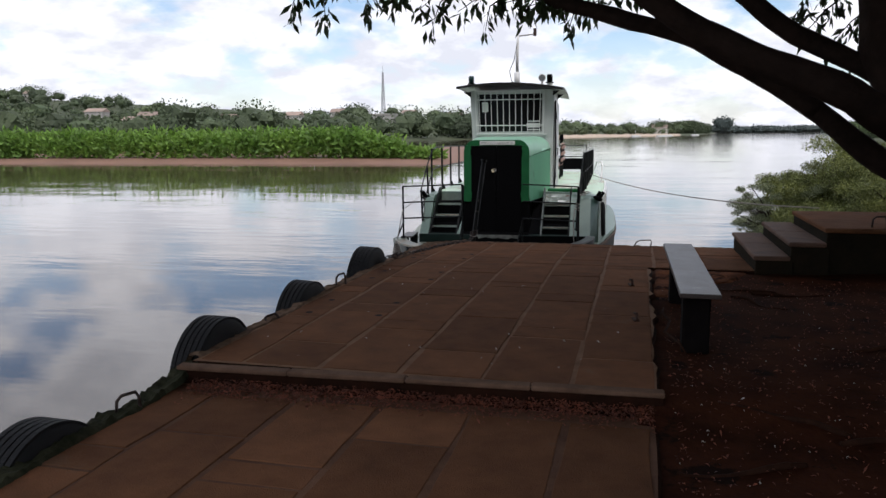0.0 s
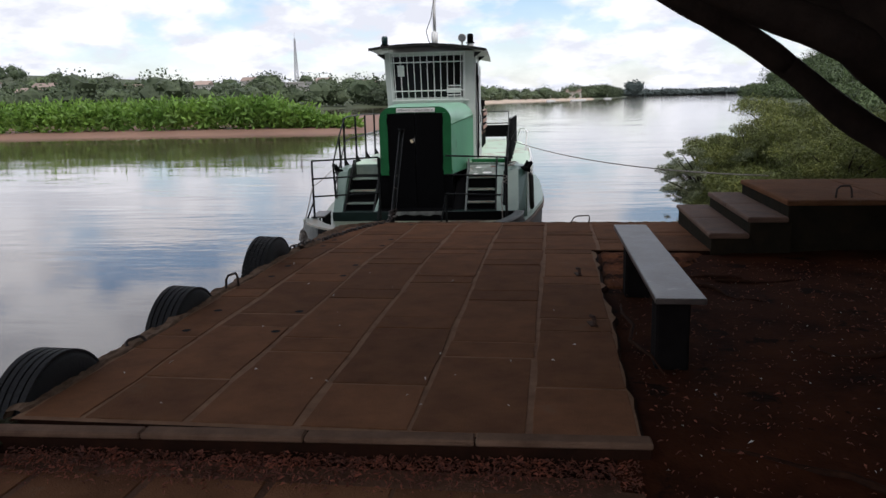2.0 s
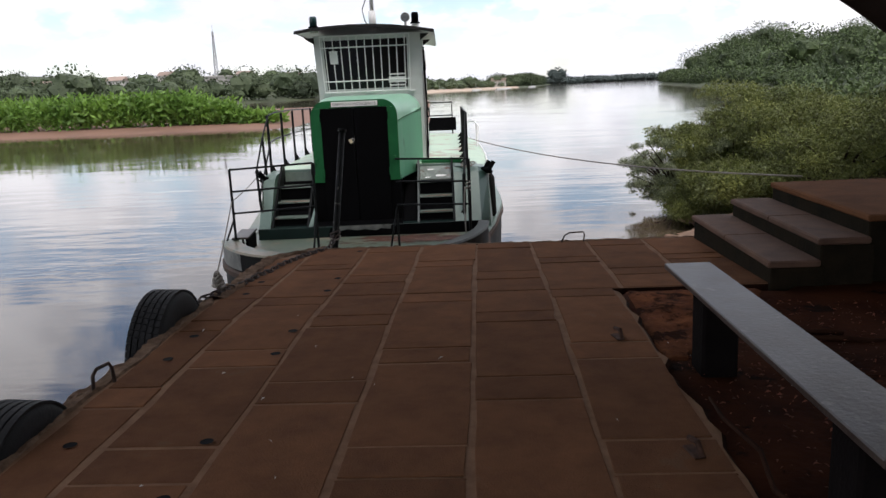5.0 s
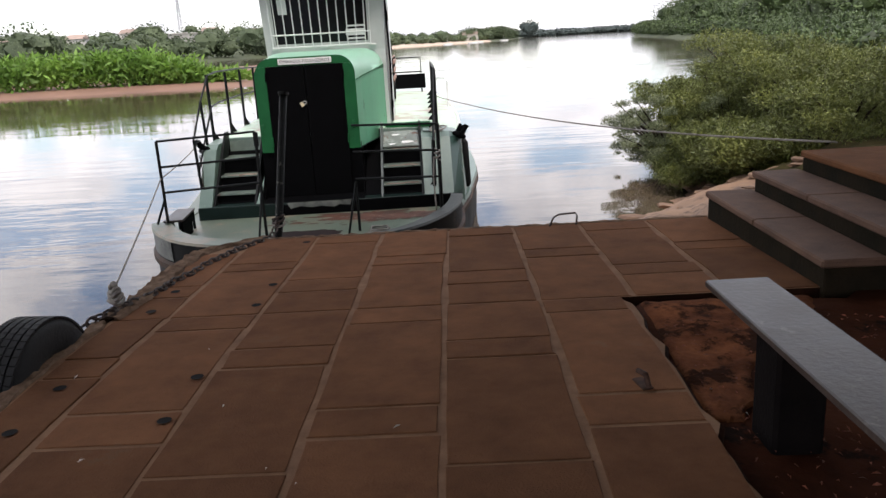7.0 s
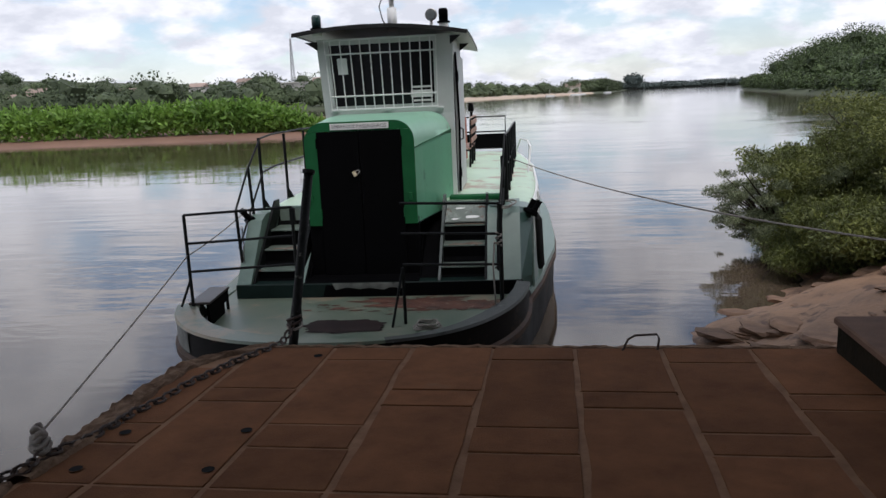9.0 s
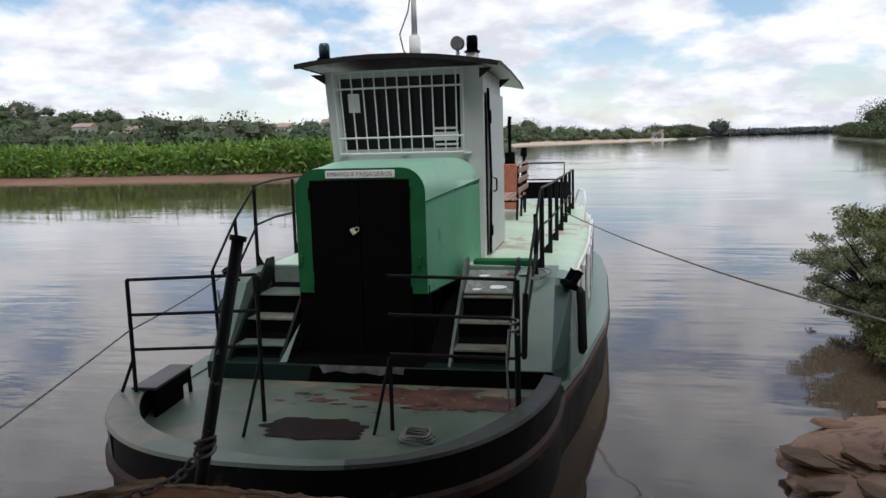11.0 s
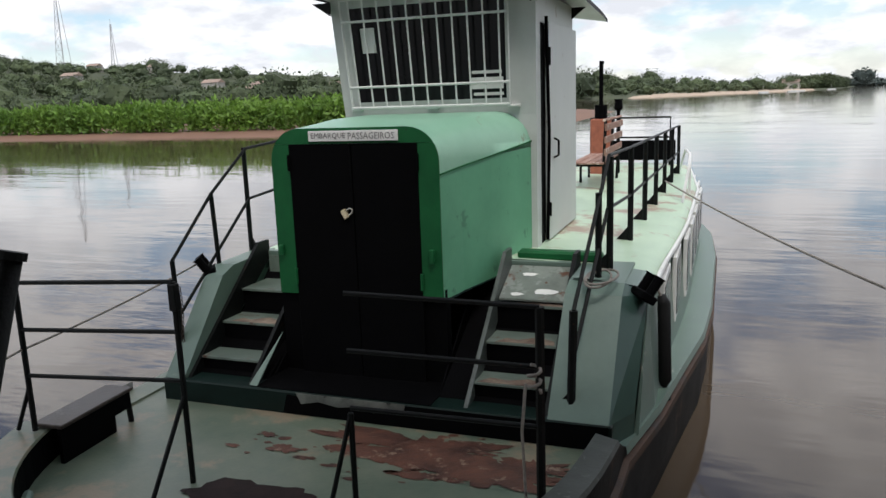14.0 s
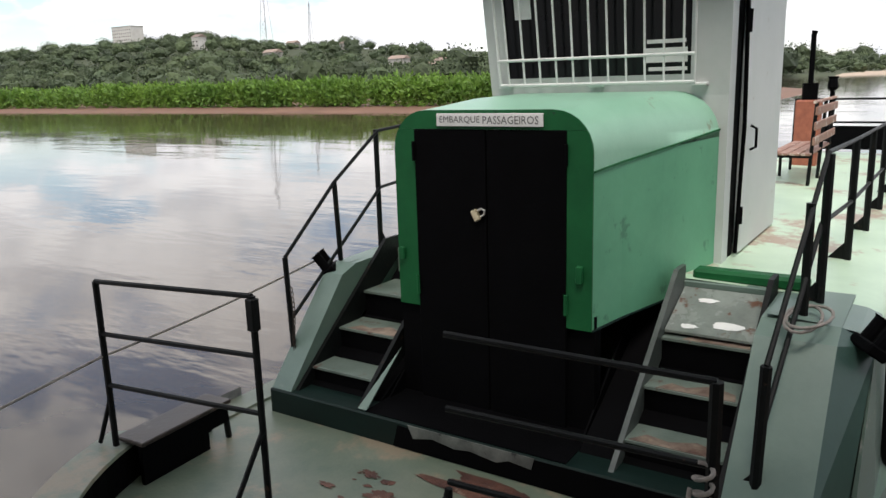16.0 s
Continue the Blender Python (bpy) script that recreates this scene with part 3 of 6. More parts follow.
# ---- the great tree over the landing ----
TREE = Vector((3.8, 1.0, -0.05))
tree = thing("shade_tree", pose(*TREE), "huge dark tree with low spreading limbs over the landing", "tree")
part("trunk", tube([(0.75, -0.1, -0.2), (0.7, -0.1, 0.3), (0.55, -0.1, 0.8), (0.2, -0.05, 1.5), (-0.3, 0.0, 2.3), (-0.55, -0.05, 3.4), (-0.3, -0.2, 5.2)], [0.62, 0.5, 0.44, 0.42, 0.38, 0.33, 0.2], 14), M_BARK, tree, smooth=True)


def limb(points, radii):
    o = TREE
    pts, rad = [], []
    for (a, b), (ra, rb) in zip(zip(points, points[1:]), zip(radii, radii[1:])):
        for i in range(5):
            k = i / 5
            q = Vector(a).lerp(Vector(b), k) - o
            q += Vector((noise.noise(q * 1.3), noise.noise(q * 1.3 + Vector((9, 0, 0))), noise.noise(q * 1.3 + Vector((0, 9, 0))))) * 0.06
            pts.append(q); rad.append((ra + (rb - ra) * k) * (1 + 0.12 * noise.noise(q * 3)))
    pts.append(Vector(points[-1]) - o); rad.append(radii[-1])
    part("limb", tube(pts, rad, 10), M_BARK, tree, smooth=True)


limb([(4.5, 1.0, 0.35), (4.2, 1.1, 0.6), (3.6, 1.35, 1.03), (3.24, 1.45, 1.29), (2.52, 1.5, 1.87), (2.2, 1.45, 2.12)], [0.24, 0.19, 0.135, 0.12, 0.105, 0.1])
limb([(3.5, 0.7, 1.42), (3.0, 0.2, 1.6), (2.46, -0.3, 1.86), (2.1, -0.35, 2.02), (1.78, -0.35, 2.17), (1.4, -0.35, 2.36), (0.9, -0.4, 2.68), (0.0, -0.6, 3.3)], [0.22, 0.16, 0.13, 0.125, 0.12, 0.11, 0.085, 0.05])
limb([(2.6, 1.48, 1.81), (2.25, 1.45, 2.08), (2.0, 1.42, 2.27), (1.5, 1.45, 2.48), (1.03, 1.5, 2.66), (0.1, 1.7, 2.98), (-1.2, 1.9, 3.4), (-3.0, 2.4, 4.3)], [0.1, 0.115, 0.135, 0.11, 0.092, 0.08, 0.055, 0.03])
limb([(3.7, 1.0, 1.75), (3.3, 1.15, 2.02), (2.85, 1.25, 2.26), (2.4, 1.3, 2.52), (1.83, 1.4, 2.94), (0.9, 1.4, 3.7), (-0.8, 1.2, 4.9)], [0.18, 0.13, 0.1, 0.095, 0.09, 0.075, 0.04])
limb([(3.45, 1.0, 1.8), (3.2, 1.15, 2.35), (3.1, 1.15, 3.0), (2.6, 0.6, 4.0), (0.6, -2.0, 5.4)], [0.36, 0.33, 0.28, 0.16, 0.06])
limb([(3.4, 1.0, 2.6), (3.2, 1.5, 3.1), (2.5, 2.4, 3.9), (0.8, 4.2, 5.0)], [0.2, 0.15, 0.09, 0.04])
limb([(3.3, 0.9, 2.8), (3.4, -1.5, 4.1), (2.5, -5.0, 5.2), (1.0, -8, 5.8)], [0.25, 0.2, 0.12, 0.05])
limb([(3.5, 1.0, 2.4), (5.0, 2.0, 3.9), (7.5, 4.0, 5.5)], [0.24, 0.17, 0.06])
cc, cr = [], []
for i in range(190):
    a = RNG.random(3)
    x, y = -4.8 + 18 * a[0], -7 + 12.1 * a[1]
    cc.append((x - TREE.x, y - TREE.y, 4.5 + 2.6 * a[2])); cr.append((1.6, 1.6, 0.6))
# extra clumps from here on are out of view, added to deepen shade
for i in range(24):
    a = RNG.random(3)
    cc.append((8.5 + 6 * a[0] - TREE.x, 4 + 4 * a[1] - TREE.y, 5.0 + 2.6 * a[2])); cr.append((1.6, 1.6, 0.6))
# unseen low skirt, added to darken the earth on the right
for i in range(120):
    a = RNG.random(3)
    cc.append((5.5 + 8 * a[0] - TREE.x, -8 + 10.5 * a[1] - TREE.y, 3.4 + 1.2 * a[2] - 2.2 * smooth(8.5, 12, 5.5 + 8 * a[0]))); cr.append((1.5, 1.5, 0.6))
# unseen cover, added to shade the platform
for i in range(34):
    a = RNG.random(3)
    cc.append((4 + 5.5 * a[0] - TREE.x, 1.0 + 4.5 * a[1] - TREE.y, 4.1 + 0.7 * a[2])); cr.append((1.4, 1.4, 0.4))
# unseen cover, added to shade the front of the landing
for i in range(45):
    a = RNG.random(3)
    cc.append((-4 + 6 * a[0] - TREE.x, -2 + 5.5 * a[1] - TREE.y, 5.6 + 1.2 * a[2])); cr.append((1.5, 1.5, 0.6))
v, f = leaves(RNG, cc, cr, 205000, 0.36, 0.4, 1.8)
crown = new("crown", raw("crown", v, f, M_LEAF))
crown.parent = tree


def spray(points, count, size):
    """Twigs with hanging pointed leaves."""
    o = TREE
    q = [Vector(a) - o for a in points]
    part("twig", tube(q, [0.014] + [0.008] * (len(q) - 2) + [0.003], 5), M_BARK, tree)
    cs = []
    for a, b in zip(q, q[1:]):
        for i in range(4):
            cs.append(a.lerp(b, (i + RNG.random()) / 4) + Vector((0, 0, -0.05)))
    v, f = leaves(RNG, cs, [(0.09, 0.09, 0.1)] * len(cs), count, size, 2.2, 3.2)
    ob = new("leaf_spray", raw("leaf_spray", v, f, M_LEAF))
    ob.parent = tree
    tagged(ob, "pointed dark green leaves hanging from a twig", kind="stuff")


for x0, z0, dx, dz, n in ((0.6, 2.98, -0.9, -0.12, 90), (0.2, 3.0, -0.8, -0.1, 90), (-0.3, 3.15, -0.7, -0.3, 80), (-0.7, 3.25, -0.8, -0.4, 80),
                          (-1.1, 3.35, -0.8, -0.35, 70), (0.9, 3.0, -0.5, -0.15, 60), (-1.5, 3.5, -0.9, -0.4, 50), (0.0, 3.05, -0.3, -0.3, 50)):
    spray([(x0, 1.8, z0 + 0.06), (x0 + dx * 0.5, 1.7, z0 + 0.08 + dz * 0.3), (x0 + dx, 1.65, z0 + 0.06 + dz)], n // 2, 0.15)
for x0, y0, z0 in ((3.0, 2.2, 3.0), (3.3, 2.4, 2.9), (2.8, 1.9, 3.1), (3.5, 2.6, 2.7)):
    spray([(x0, y0, z0), (x0 - 0.2, y0 + 0.05, z0 - 0.15), (x0 - 0.4, y0 + 0.1, z0 - 0.4)], 60, 0.12)
for x0, z0 in ((-1.4, 3.35), (-1.9, 3.3), (-2.3, 3.35), (-2.7, 3.3), (-1.0, 3.2), (-0.4, 3.1), (0.4, 3.05)):
    y0 = 1.6 + 0.5 * RNG.random()
    spray([(x0, y0, z0), (x0 - 0.12 - 0.2 * RNG.random(), y0, z0 - 0.15), (x0 - 0.2 - 0.3 * RNG.random(), y0, z0 - 0.3 - 0.3 * RNG.random())], 34, 0.15)

# ---- landing: paved slab, lower apron, sill ----
def left_edge(y):
    return -2.19 + 0.05 * noise.noise((0, y * 1.1, 2)) + (0.42 * smooth(4.35, 5.05, y) ** 2 if y > 4.3 else 0)


def right_edge(y):
    return 1.13 + 0.07 * noise.noise((3, y * 1.9, 5)) + 0.05 * noise.noise((3, y * 6, 5))


def bed(name, ys, xl, xr, zt, zb, material, label):
    rows = []
    for y in ys:
        a, b, t = xl(y), xr(y), zt(y)
        rows.append([(a - 0.05, y, zb), (a, y, t - 0.10), (a + 0.02, y, t - 0.025), (a + 0.07, y, t), (b - 0.02, y, t), (b, y, t - 0.02), (b + 0.02, y, zb)])
    bm = loft(rows, closed=True)
    bm.verts.ensure_lookup_table()
    bm.faces.new([bm.verts[i] for i in range(7)])
    bm.faces.new([bm.verts[len(bm.verts) - 7 + i] for i in range(7)][::-1])
    bmesh.ops.recalc_face_normals(bm, faces=bm.faces)
    ob = solo(name, bm, material, label, "pavement", kind="structure")
    # faces toward +x and -y take the near-black colour as shade
    ob.data.materials.append(M_SHADEFACE)
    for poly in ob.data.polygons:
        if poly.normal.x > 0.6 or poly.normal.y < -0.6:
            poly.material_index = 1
    return ob


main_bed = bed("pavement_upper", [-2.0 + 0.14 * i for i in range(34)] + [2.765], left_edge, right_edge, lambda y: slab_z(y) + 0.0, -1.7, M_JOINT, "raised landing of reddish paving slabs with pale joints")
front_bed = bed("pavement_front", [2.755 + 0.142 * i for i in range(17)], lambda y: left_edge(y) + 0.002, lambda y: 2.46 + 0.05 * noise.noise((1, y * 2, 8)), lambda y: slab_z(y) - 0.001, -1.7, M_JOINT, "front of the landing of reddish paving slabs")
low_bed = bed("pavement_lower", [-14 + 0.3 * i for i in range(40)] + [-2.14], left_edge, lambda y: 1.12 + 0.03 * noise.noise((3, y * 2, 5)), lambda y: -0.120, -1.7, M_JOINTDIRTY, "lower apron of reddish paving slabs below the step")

COLS = [-2.10, -1.75, -1.17, -0.585, 0.0, 0.588, 1.175, 1.765, 2.40]
HOLES = [(-1.25, -0.43), (-1.25, 0.09), (-1.24, 1.31), (-1.24, 1.77), (-1.23, 2.93), (-1.23, 3.41), (-1.24, 4.75), (-1.91, 1.26), (-1.91, 1.71), (-1.91, 2.90), (-1.91, 3.35), (-1.91, -0.45), (-1.91, 0.08)]


def slab(parent, x0, x1, y0, y1, z, thick=0.06):
    g = 0.019
    b = 0.0032
    j = [RNG.normal() * 0.0012 for _ in range(4)]
    xs, ys = (x0 + g + RNG.normal() * 0.005, x1 - g + RNG.normal() * 0.005), (y0 + 0.012 + 0.004 * RNG.random(), y1 - 0.012 - 0.004 * RNG.random())
    bm = bmesh.new()
    n = max(1, int((ys[1] - ys[0]) / 0.25))
    rows = []
    grid = [ys[0]] + [ys[0] + b + (ys[1] - ys[0] - 2 * b) * i / n for i in range(n + 1)] + [ys[1]]
    for i, y in enumerate(grid):
        e = b if i in (0, n + 2) else 0
        t = z(y) + 0.0058 + j[0] + j[1] * i / (n + 2)
        k = [RNG.normal() * 0.005 for _ in range(2)]
        rows.append([(xs[0] + k[0], y, t - thick), (xs[0] + k[0], y, t - b - e), (xs[0] + b + k[0], y, t - e), (xs[1] - b + k[1], y, t + j[2] - e), (xs[1] + k[1], y, t - b - e), (xs[1] + k[1], y, t - thick)])
    bm = loft(rows)
    bm.verts.ensure_lookup_table()
    bm.faces.new([bm.verts[i] for i in range(6)])
    bm.faces.new([bm.verts[len(bm.verts) - 6 + i] for i in range(6)][::-1])
    bmesh.ops.recalc_face_normals(bm, faces=bm.faces)
    part("paving_slab", bm, M_SLAB, parent)


def column(parent, x0, x1, y0, y1, z, fixed=()):
    ys, y = [y0], y0
    if fixed:
        ys = [y0] + list(fixed) + [y1]
    else:
        short = RNG.random() < 0.4
        while y < y1 - 0.35:
            y += (0.24 + 0.06 * RNG.random()) if short else (0.95 + 0.35 * RNG.random())
            short = (not short) and RNG.random() < 0.6
            ys.append(min(y, y1))
        if ys[-1] < y1:
            ys[-1] = y1
    for a, b in zip(ys, ys[1:]):
        slab(parent, x0, x1, a, b, z)


ODD, EVEN = (-1.34, -0.28, 0.02, 1.09, 1.39, 2.48), (-0.85, -0.55, 0.53, 0.83, 1.86, 2.12)
ODD_FRONT, EVEN_FRONT = (3.82, 4.07), (3.22, 3.5, 4.68)
for i, (x0, x1) in enumerate(zip(COLS, COLS[1:])):
    if i == 5:
        x1 = 1.11
    if i < 6:
        column(main_bed, x0, x1, -1.97, 2.755, slab_z, tuple(v + 0.02 * RNG.normal() for v in (ODD if i % 2 else EVEN)))
        column(low_bed, x0, min(x1, 1.09), -10.5, -2.3, lambda y: -0.12)
    column(front_bed, x0 if i < 6 else COLS[i], COLS[i + 1], 2.757, 4.98 if i else 4.5, slab_z, tuple(v + 0.015 * RNG.normal() for v in (ODD_FRONT if i % 2 else EVEN_FRONT) if v < 4.4 or i))
for x, y in HOLES:
    bm = bmesh.new()
    bmesh.ops.create_circle(bm, cap_ends=True, segments=12, radius=0.033, matrix=pose(x, y, slab_z(y) + 0.0122))
    part("drain_hole", bm, M_BLACK, main_bed if y < 2.75 else front_bed)

ang = math.degrees(math.atan2(0.14, 3.27))
# the shade below the lip is put into this face's colour
solo("step_face", box(-2.14, 1.15, -0.028, 0.06, -0.3, -0.018), M_SHADEFACE, "dark face of the step, shade put into its colour", "step", kind="structure", m=pose(0, -2.035, 0, 0, 0, ang))
for i in range(4):
    a = -2.16 + i * 0.83
    solo("step_kerb", box(a + 0.003, a + 0.827, -0.045, 0.05, -0.022, 0.010 + 0.002 * (i % 2), 0.008), M_SILL, "worn grey concrete lip along the landing's step", "kerb", "kerb pieces of the step", "structure", m=pose(0, -2.035, 0, 0, 0, ang))

# broad steps and platform
PLAT = [(2.28, 2.66, 2.68, 4.9, 0.17), (2.66, 3.04, 2.7, 4.85, 0.335), (3.04, 7.2, 2.75, 4.8, 0.50)]
steps = thing("stone_steps", pose(2.3, 2.68, -0.05), "broad concrete steps up to a platform", "steps")
for x0, x1, y0, y1, zt in PLAT:
    # block below the tread, its front's shade held in the colour
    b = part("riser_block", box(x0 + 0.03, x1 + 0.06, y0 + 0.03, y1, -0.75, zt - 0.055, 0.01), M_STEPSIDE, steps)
    b.matrix_world = Matrix.Identity(4)
    n = max(1, round((x1 - x0) / 1.05))
    for i in range(n):
        w = (x1 - x0 + 0.02) / n
        if n == 1:
            for ya, yb in ((y0, (y0 + y1) / 2), ((y0 + y1) / 2, y1)):
                t = part("tread", box(x0, x0 + w, ya + 0.004, yb - 0.004, zt - 0.055, zt, 0.012), M_STEP, steps)
                t.matrix_world = Matrix.Identity(4)
        else:
            t = part("platform_slab", box(x0 + i * w + 0.004, x0 + (i + 1) * w - 0.004, y0, y1, zt - 0.055, zt, 0.012), M_SLAB, steps)
            t.matrix_world = Matrix.Identity(4)


def ring_loop(x, y, z, w, h, turn, lean, label, skew=0.0, thick=0.011):
    pts = [(-w / 2, 0, -0.03), (-w / 2 + 0.01 + skew * 0.7, 0, h * 0.75), (-w / 2 + 0.04 + skew, 0, h), (w / 2 - 0.03 + skew * 0.6, 0, h * 1.04), (w / 2 - 0.01 + skew * 0.5, 0, h * 0.75), (w / 2, 0, -0.03)]
    return solo("mooring_loop", tube(pts, thick, 8), M_IRON, label, "mooring ring", "iron loops on the landing", m=pose(x, y, z, lean, 0, turn), smooth=True)


ring_loop(1.02, 4.93, slab_z(4.93), 0.25, 0.11, 4, -32, "bent iron loop at the landing's edge", 0.075, 0.0085)
ring_loop(3.65, 2.95, 0.50, 0.16, 0.12, 0, 0, "bent iron loop on the platform")
ring_loop(-2.12, 0.85, 0, 0.16, 0.12, 70, 0, "bent iron loop beside a tyre")
ring_loop(-2.12, -0.75, 0, 0.16, 0.05, 70, -40, "rusty iron loop beside a tyre")
ring_loop(-2.12, -2.75, -0.12, 0.16, 0.12, 60, 0, "bent iron loop beside a tyre")
M_LUG = mat("worn_lug", (0.09, 0.05, 0.036), (0.03, 0.016, 0.012), 20, 0.75, bump=0.2, spec=0.08)
for x, y in ((0.913, 1.46), (0.968, -0.1)):
    th = thing("iron_lug", pose(x, y, 0.004, 0, 0, 12), "small rusty iron lug on the slab", "lug", "lugs on the slab")
    part("plate", box(-0.026, 0.026, -0.06, 0.06, 0, 0.012, 0.004), M_LUG, th)
    part("stub", tube([(0.0, -0.07, 0.012), (0.005, -0.02, 0.06), (0.0, 0.05, 0.05)], 0.013, 8), M_LUG, th)

# bench
bench = thing("bench", pose(1.40, 0.3, 0, 0, 0, 1.0), "long grey board bench on two dark blocks", "bench")
part("seat", box(-0.145, 0.145, -1.32, 1.32, 0.405, 0.44, 0.006), M_BENCH, bench)
for y in (0.72, -1.0):
    part("leg", box(-0.105, 0.095, y - 0.11, y + 0.11, -0.2, 0.405, 0.015), M_DARKCONC, bench)


# tyres hung along the water's edge
def tyre(y, z, lean, R, label):
    th = thing("tyre", pose(-2.285, y, z, 0, lean, 0), label, "tyre", "tyres along the landing")
    w, n = 0.25, 40
    prof = [(R * 0.52, -w * 0.36), (R * 0.66, -w * 0.5), (R * 0.90, -w * 0.5), (R * 0.985, -w * 0.40), (R, -w * 0.2), (R, w * 0.2), (R * 0.985, w * 0.40), (R * 0.90, w * 0.5), (R * 0.66, w * 0.5), (R * 0.52, w * 0.36), (R * 0.56, w * 0.3), (R * 0.88, w * 0.36), (R * 0.88, -w * 0.36), (R * 0.56, -w * 0.3)]
    rows = [[(b, a * math.cos(2 * math.pi * i / n), a * math.sin(2 * math.pi * i / n)) for a, b in prof] for i in range(n + 1)]
    bm = loft(rows, closed=True)
    bmesh.ops.remove_doubles(bm, verts=bm.verts, dist=0.0005)
    bmesh.ops.recalc_face_normals(bm, faces=bm.faces)
    part("carcass", bm, M_RUBBER, th, smooth=True)
    bm = bmesh.new()
    for s in (-0.36, -0.18, 0.0, 0.18, 0.36):
        for i in range(60):
            a = 2 * math.pi * (i + s) / 60
            m_ = Matrix.Rotation(a, 4, "X") @ Matrix.Translation((s * w, 0, R - 0.001))
            bmesh.ops.create_cube(bm, size=1, matrix=m_ @ Matrix.Diagonal((w * 0.135, 0.046, 0.016, 1)))
    part("tread", bm, M_RUBBER, th)


for y, z, lean, R in ((2.12, -0.265, 2, 0.485), (0.2, -0.275, 3, 0.43), (-1.47, -0.27, 1, 0.45), (-3.35, -0.435, 1, 0.45)):
    tyre(y, z, lean, R, "worn black truck tyre hung as a fender")


def chain(points, label):
    th = thing("mooring_chain", pose(0, 0, 0), label, "chain")
    pts, link, k = [Vector(q) for q in points], 0.064, 0
    for a, b in zip(pts, pts[1:]):
        n = max(1, int((b - a).length / link))
        for i in range(n):
            c = a.lerp(b, (i + 0.5) / n)
            d = (b - a).normalized()
            bm = bmesh.new()
            ring = [(0.044 * math.cos(t), 0.023 * math.sin(t), 0) for t in (2 * math.pi * s / 8 for s in range(9))]
            tube(ring, 0.0095, 5, bm, cap=False)
            part("link", bm, M_IRON, th, at=Matrix.Translation(c) @ d.to_track_quat("X", "Z").to_matrix().to_4x4() @ Matrix.Rotation(0.9 * (k % 2) + 0.3, 4, "X"))
            k += 1


chain([(-2.24, 2.62, -0.03), (-2.2, 2.74, 0.012), (-2.12, 2.84, 0.016), (-2.16, 2.95, 0.012), (-2.07, 3.2, -0.02), (-2.03, 3.4, -0.026), (-2.02, 3.6, -0.032), (-1.95, 3.85, -0.04), (-1.93, 4.1, -0.047), (-1.86, 4.35, -0.055), (-1.80, 4.6, -0.062), (-1.69, 4.84, -0.068), (-1.64, 5.0, -0.085), (-1.62, 5.14, -0.07), (-1.60, 5.30, 0.02)], "rusty iron chain from the landing to the bow")
knot = thing("rope_knot", pose(-2.18, 3.02, 0.02), "thick pale knot of rope at the ring", "rope")
for i in range(5):
    pts = [((0.045 - 0.007 * i) * math.cos(a) + 0.012 * math.sin(3 * i), (0.05 - 0.006 * i) * math.sin(a), 0.012 + 0.026 * i + 0.014 * math.sin(a * 2 + i)) for a in (0.5 * k + i for k in range(14))]
    part("strand", tube(pts, 0.014, 6), M_ROPE, knot, smooth=True)

# crumbling edge of old concrete and stones beside the chain
M_CRUMBLE = mat("crumbled_concrete", (0.21, 0.14, 0.095), (0.085, 0.052, 0.034), 9, 0.95, bump=0.9, fine=45, spec=0.05)
M_MOSS = mat("mossy_stone", (0.05, 0.05, 0.03), (0.016, 0.018, 0.01), 9, 0.95, bump=0.9, fine=30, spec=0.05)


def rough_strip(y0, y1, wide, z_at, lift, material, label):
    rows = []
    for i in range(int((y1 - y0) / 0.035) + 1):
        y = y0 + 0.035 * i
        a = left_edge(y) - 0.03 + 0.05 * noise.noise((1, y * 5, 3)) + 0.025 * noise.noise((1, y * 16, 3))
        b = left_edge(y) + wide + 0.03 * noise.noise((4, y * 6, 3))
        row = [(a - 0.03, y, z_at(y) - 0.3), (a - 0.01, y, z_at(y) - 0.08)]
        for k in range(8):
            x = a + (b - a) * k / 7
            h = lift * (0.4 + 1.1 * noise.noise((x * 11, y * 11, 7)) + 0.8 * noise.noise((x * 34, y * 34, 7))) + lift * 0.5
            row.append((x, y, z_at(y) + (h if 0 < k < 7 else -0.012 if k else -0.02)))
        rows.append(row)
    solo("kerb", loft(rows), material, label, "kerb", kind="structure")


rough_strip(2.78, 5.04, 0.15, slab_z, 0.022, M_CRUMBLE, "crumbling edge of broken concrete beside the water")
rough_strip(-1.93, 2.76, 0.09, slab_z, 0.014, M_CRUMBLE, "worn concrete border beside the water")
rows = []
for i in range(int(4.2 / 0.035) + 1):
    x = -1.72 + 0.035 * i
    e = 5.035 + 0.03 * noise.noise((x * 4, 2, 9)) + 0.018 * noise.noise((x * 14, 2, 9))
    row = [(x, e + 0.03, -0.5), (x, e + 0.012, slab_z(5.0) - 0.07)]
    for k in range(6):
        y = e - (0.07 + 0.02 * noise.noise((x * 5, 6, 9))) * k / 5
        h = 0.010 + 0.012 * noise.noise((x * 12, y * 12, 5)) + 0.008 * noise.noise((x * 36, y * 36, 5))
        row.append((x, y, slab_z(5.0) + (h if 0 < k < 5 else -0.012)))
    rows.append(row)
bm = loft(rows)
bmesh.ops.recalc_face_normals(bm, faces=bm.faces)
solo("kerb", bm, M_CRUMBLE, "broken stone lip along the landing's front", "kerb", kind="structure")
rough_strip(-4.4, -1.95, 0.13, lambda y: -0.12 + 0.08 * smooth(-2.6, -2.0, y), 0.03, M_MOSS, "mossy broken edge of the lower apron")

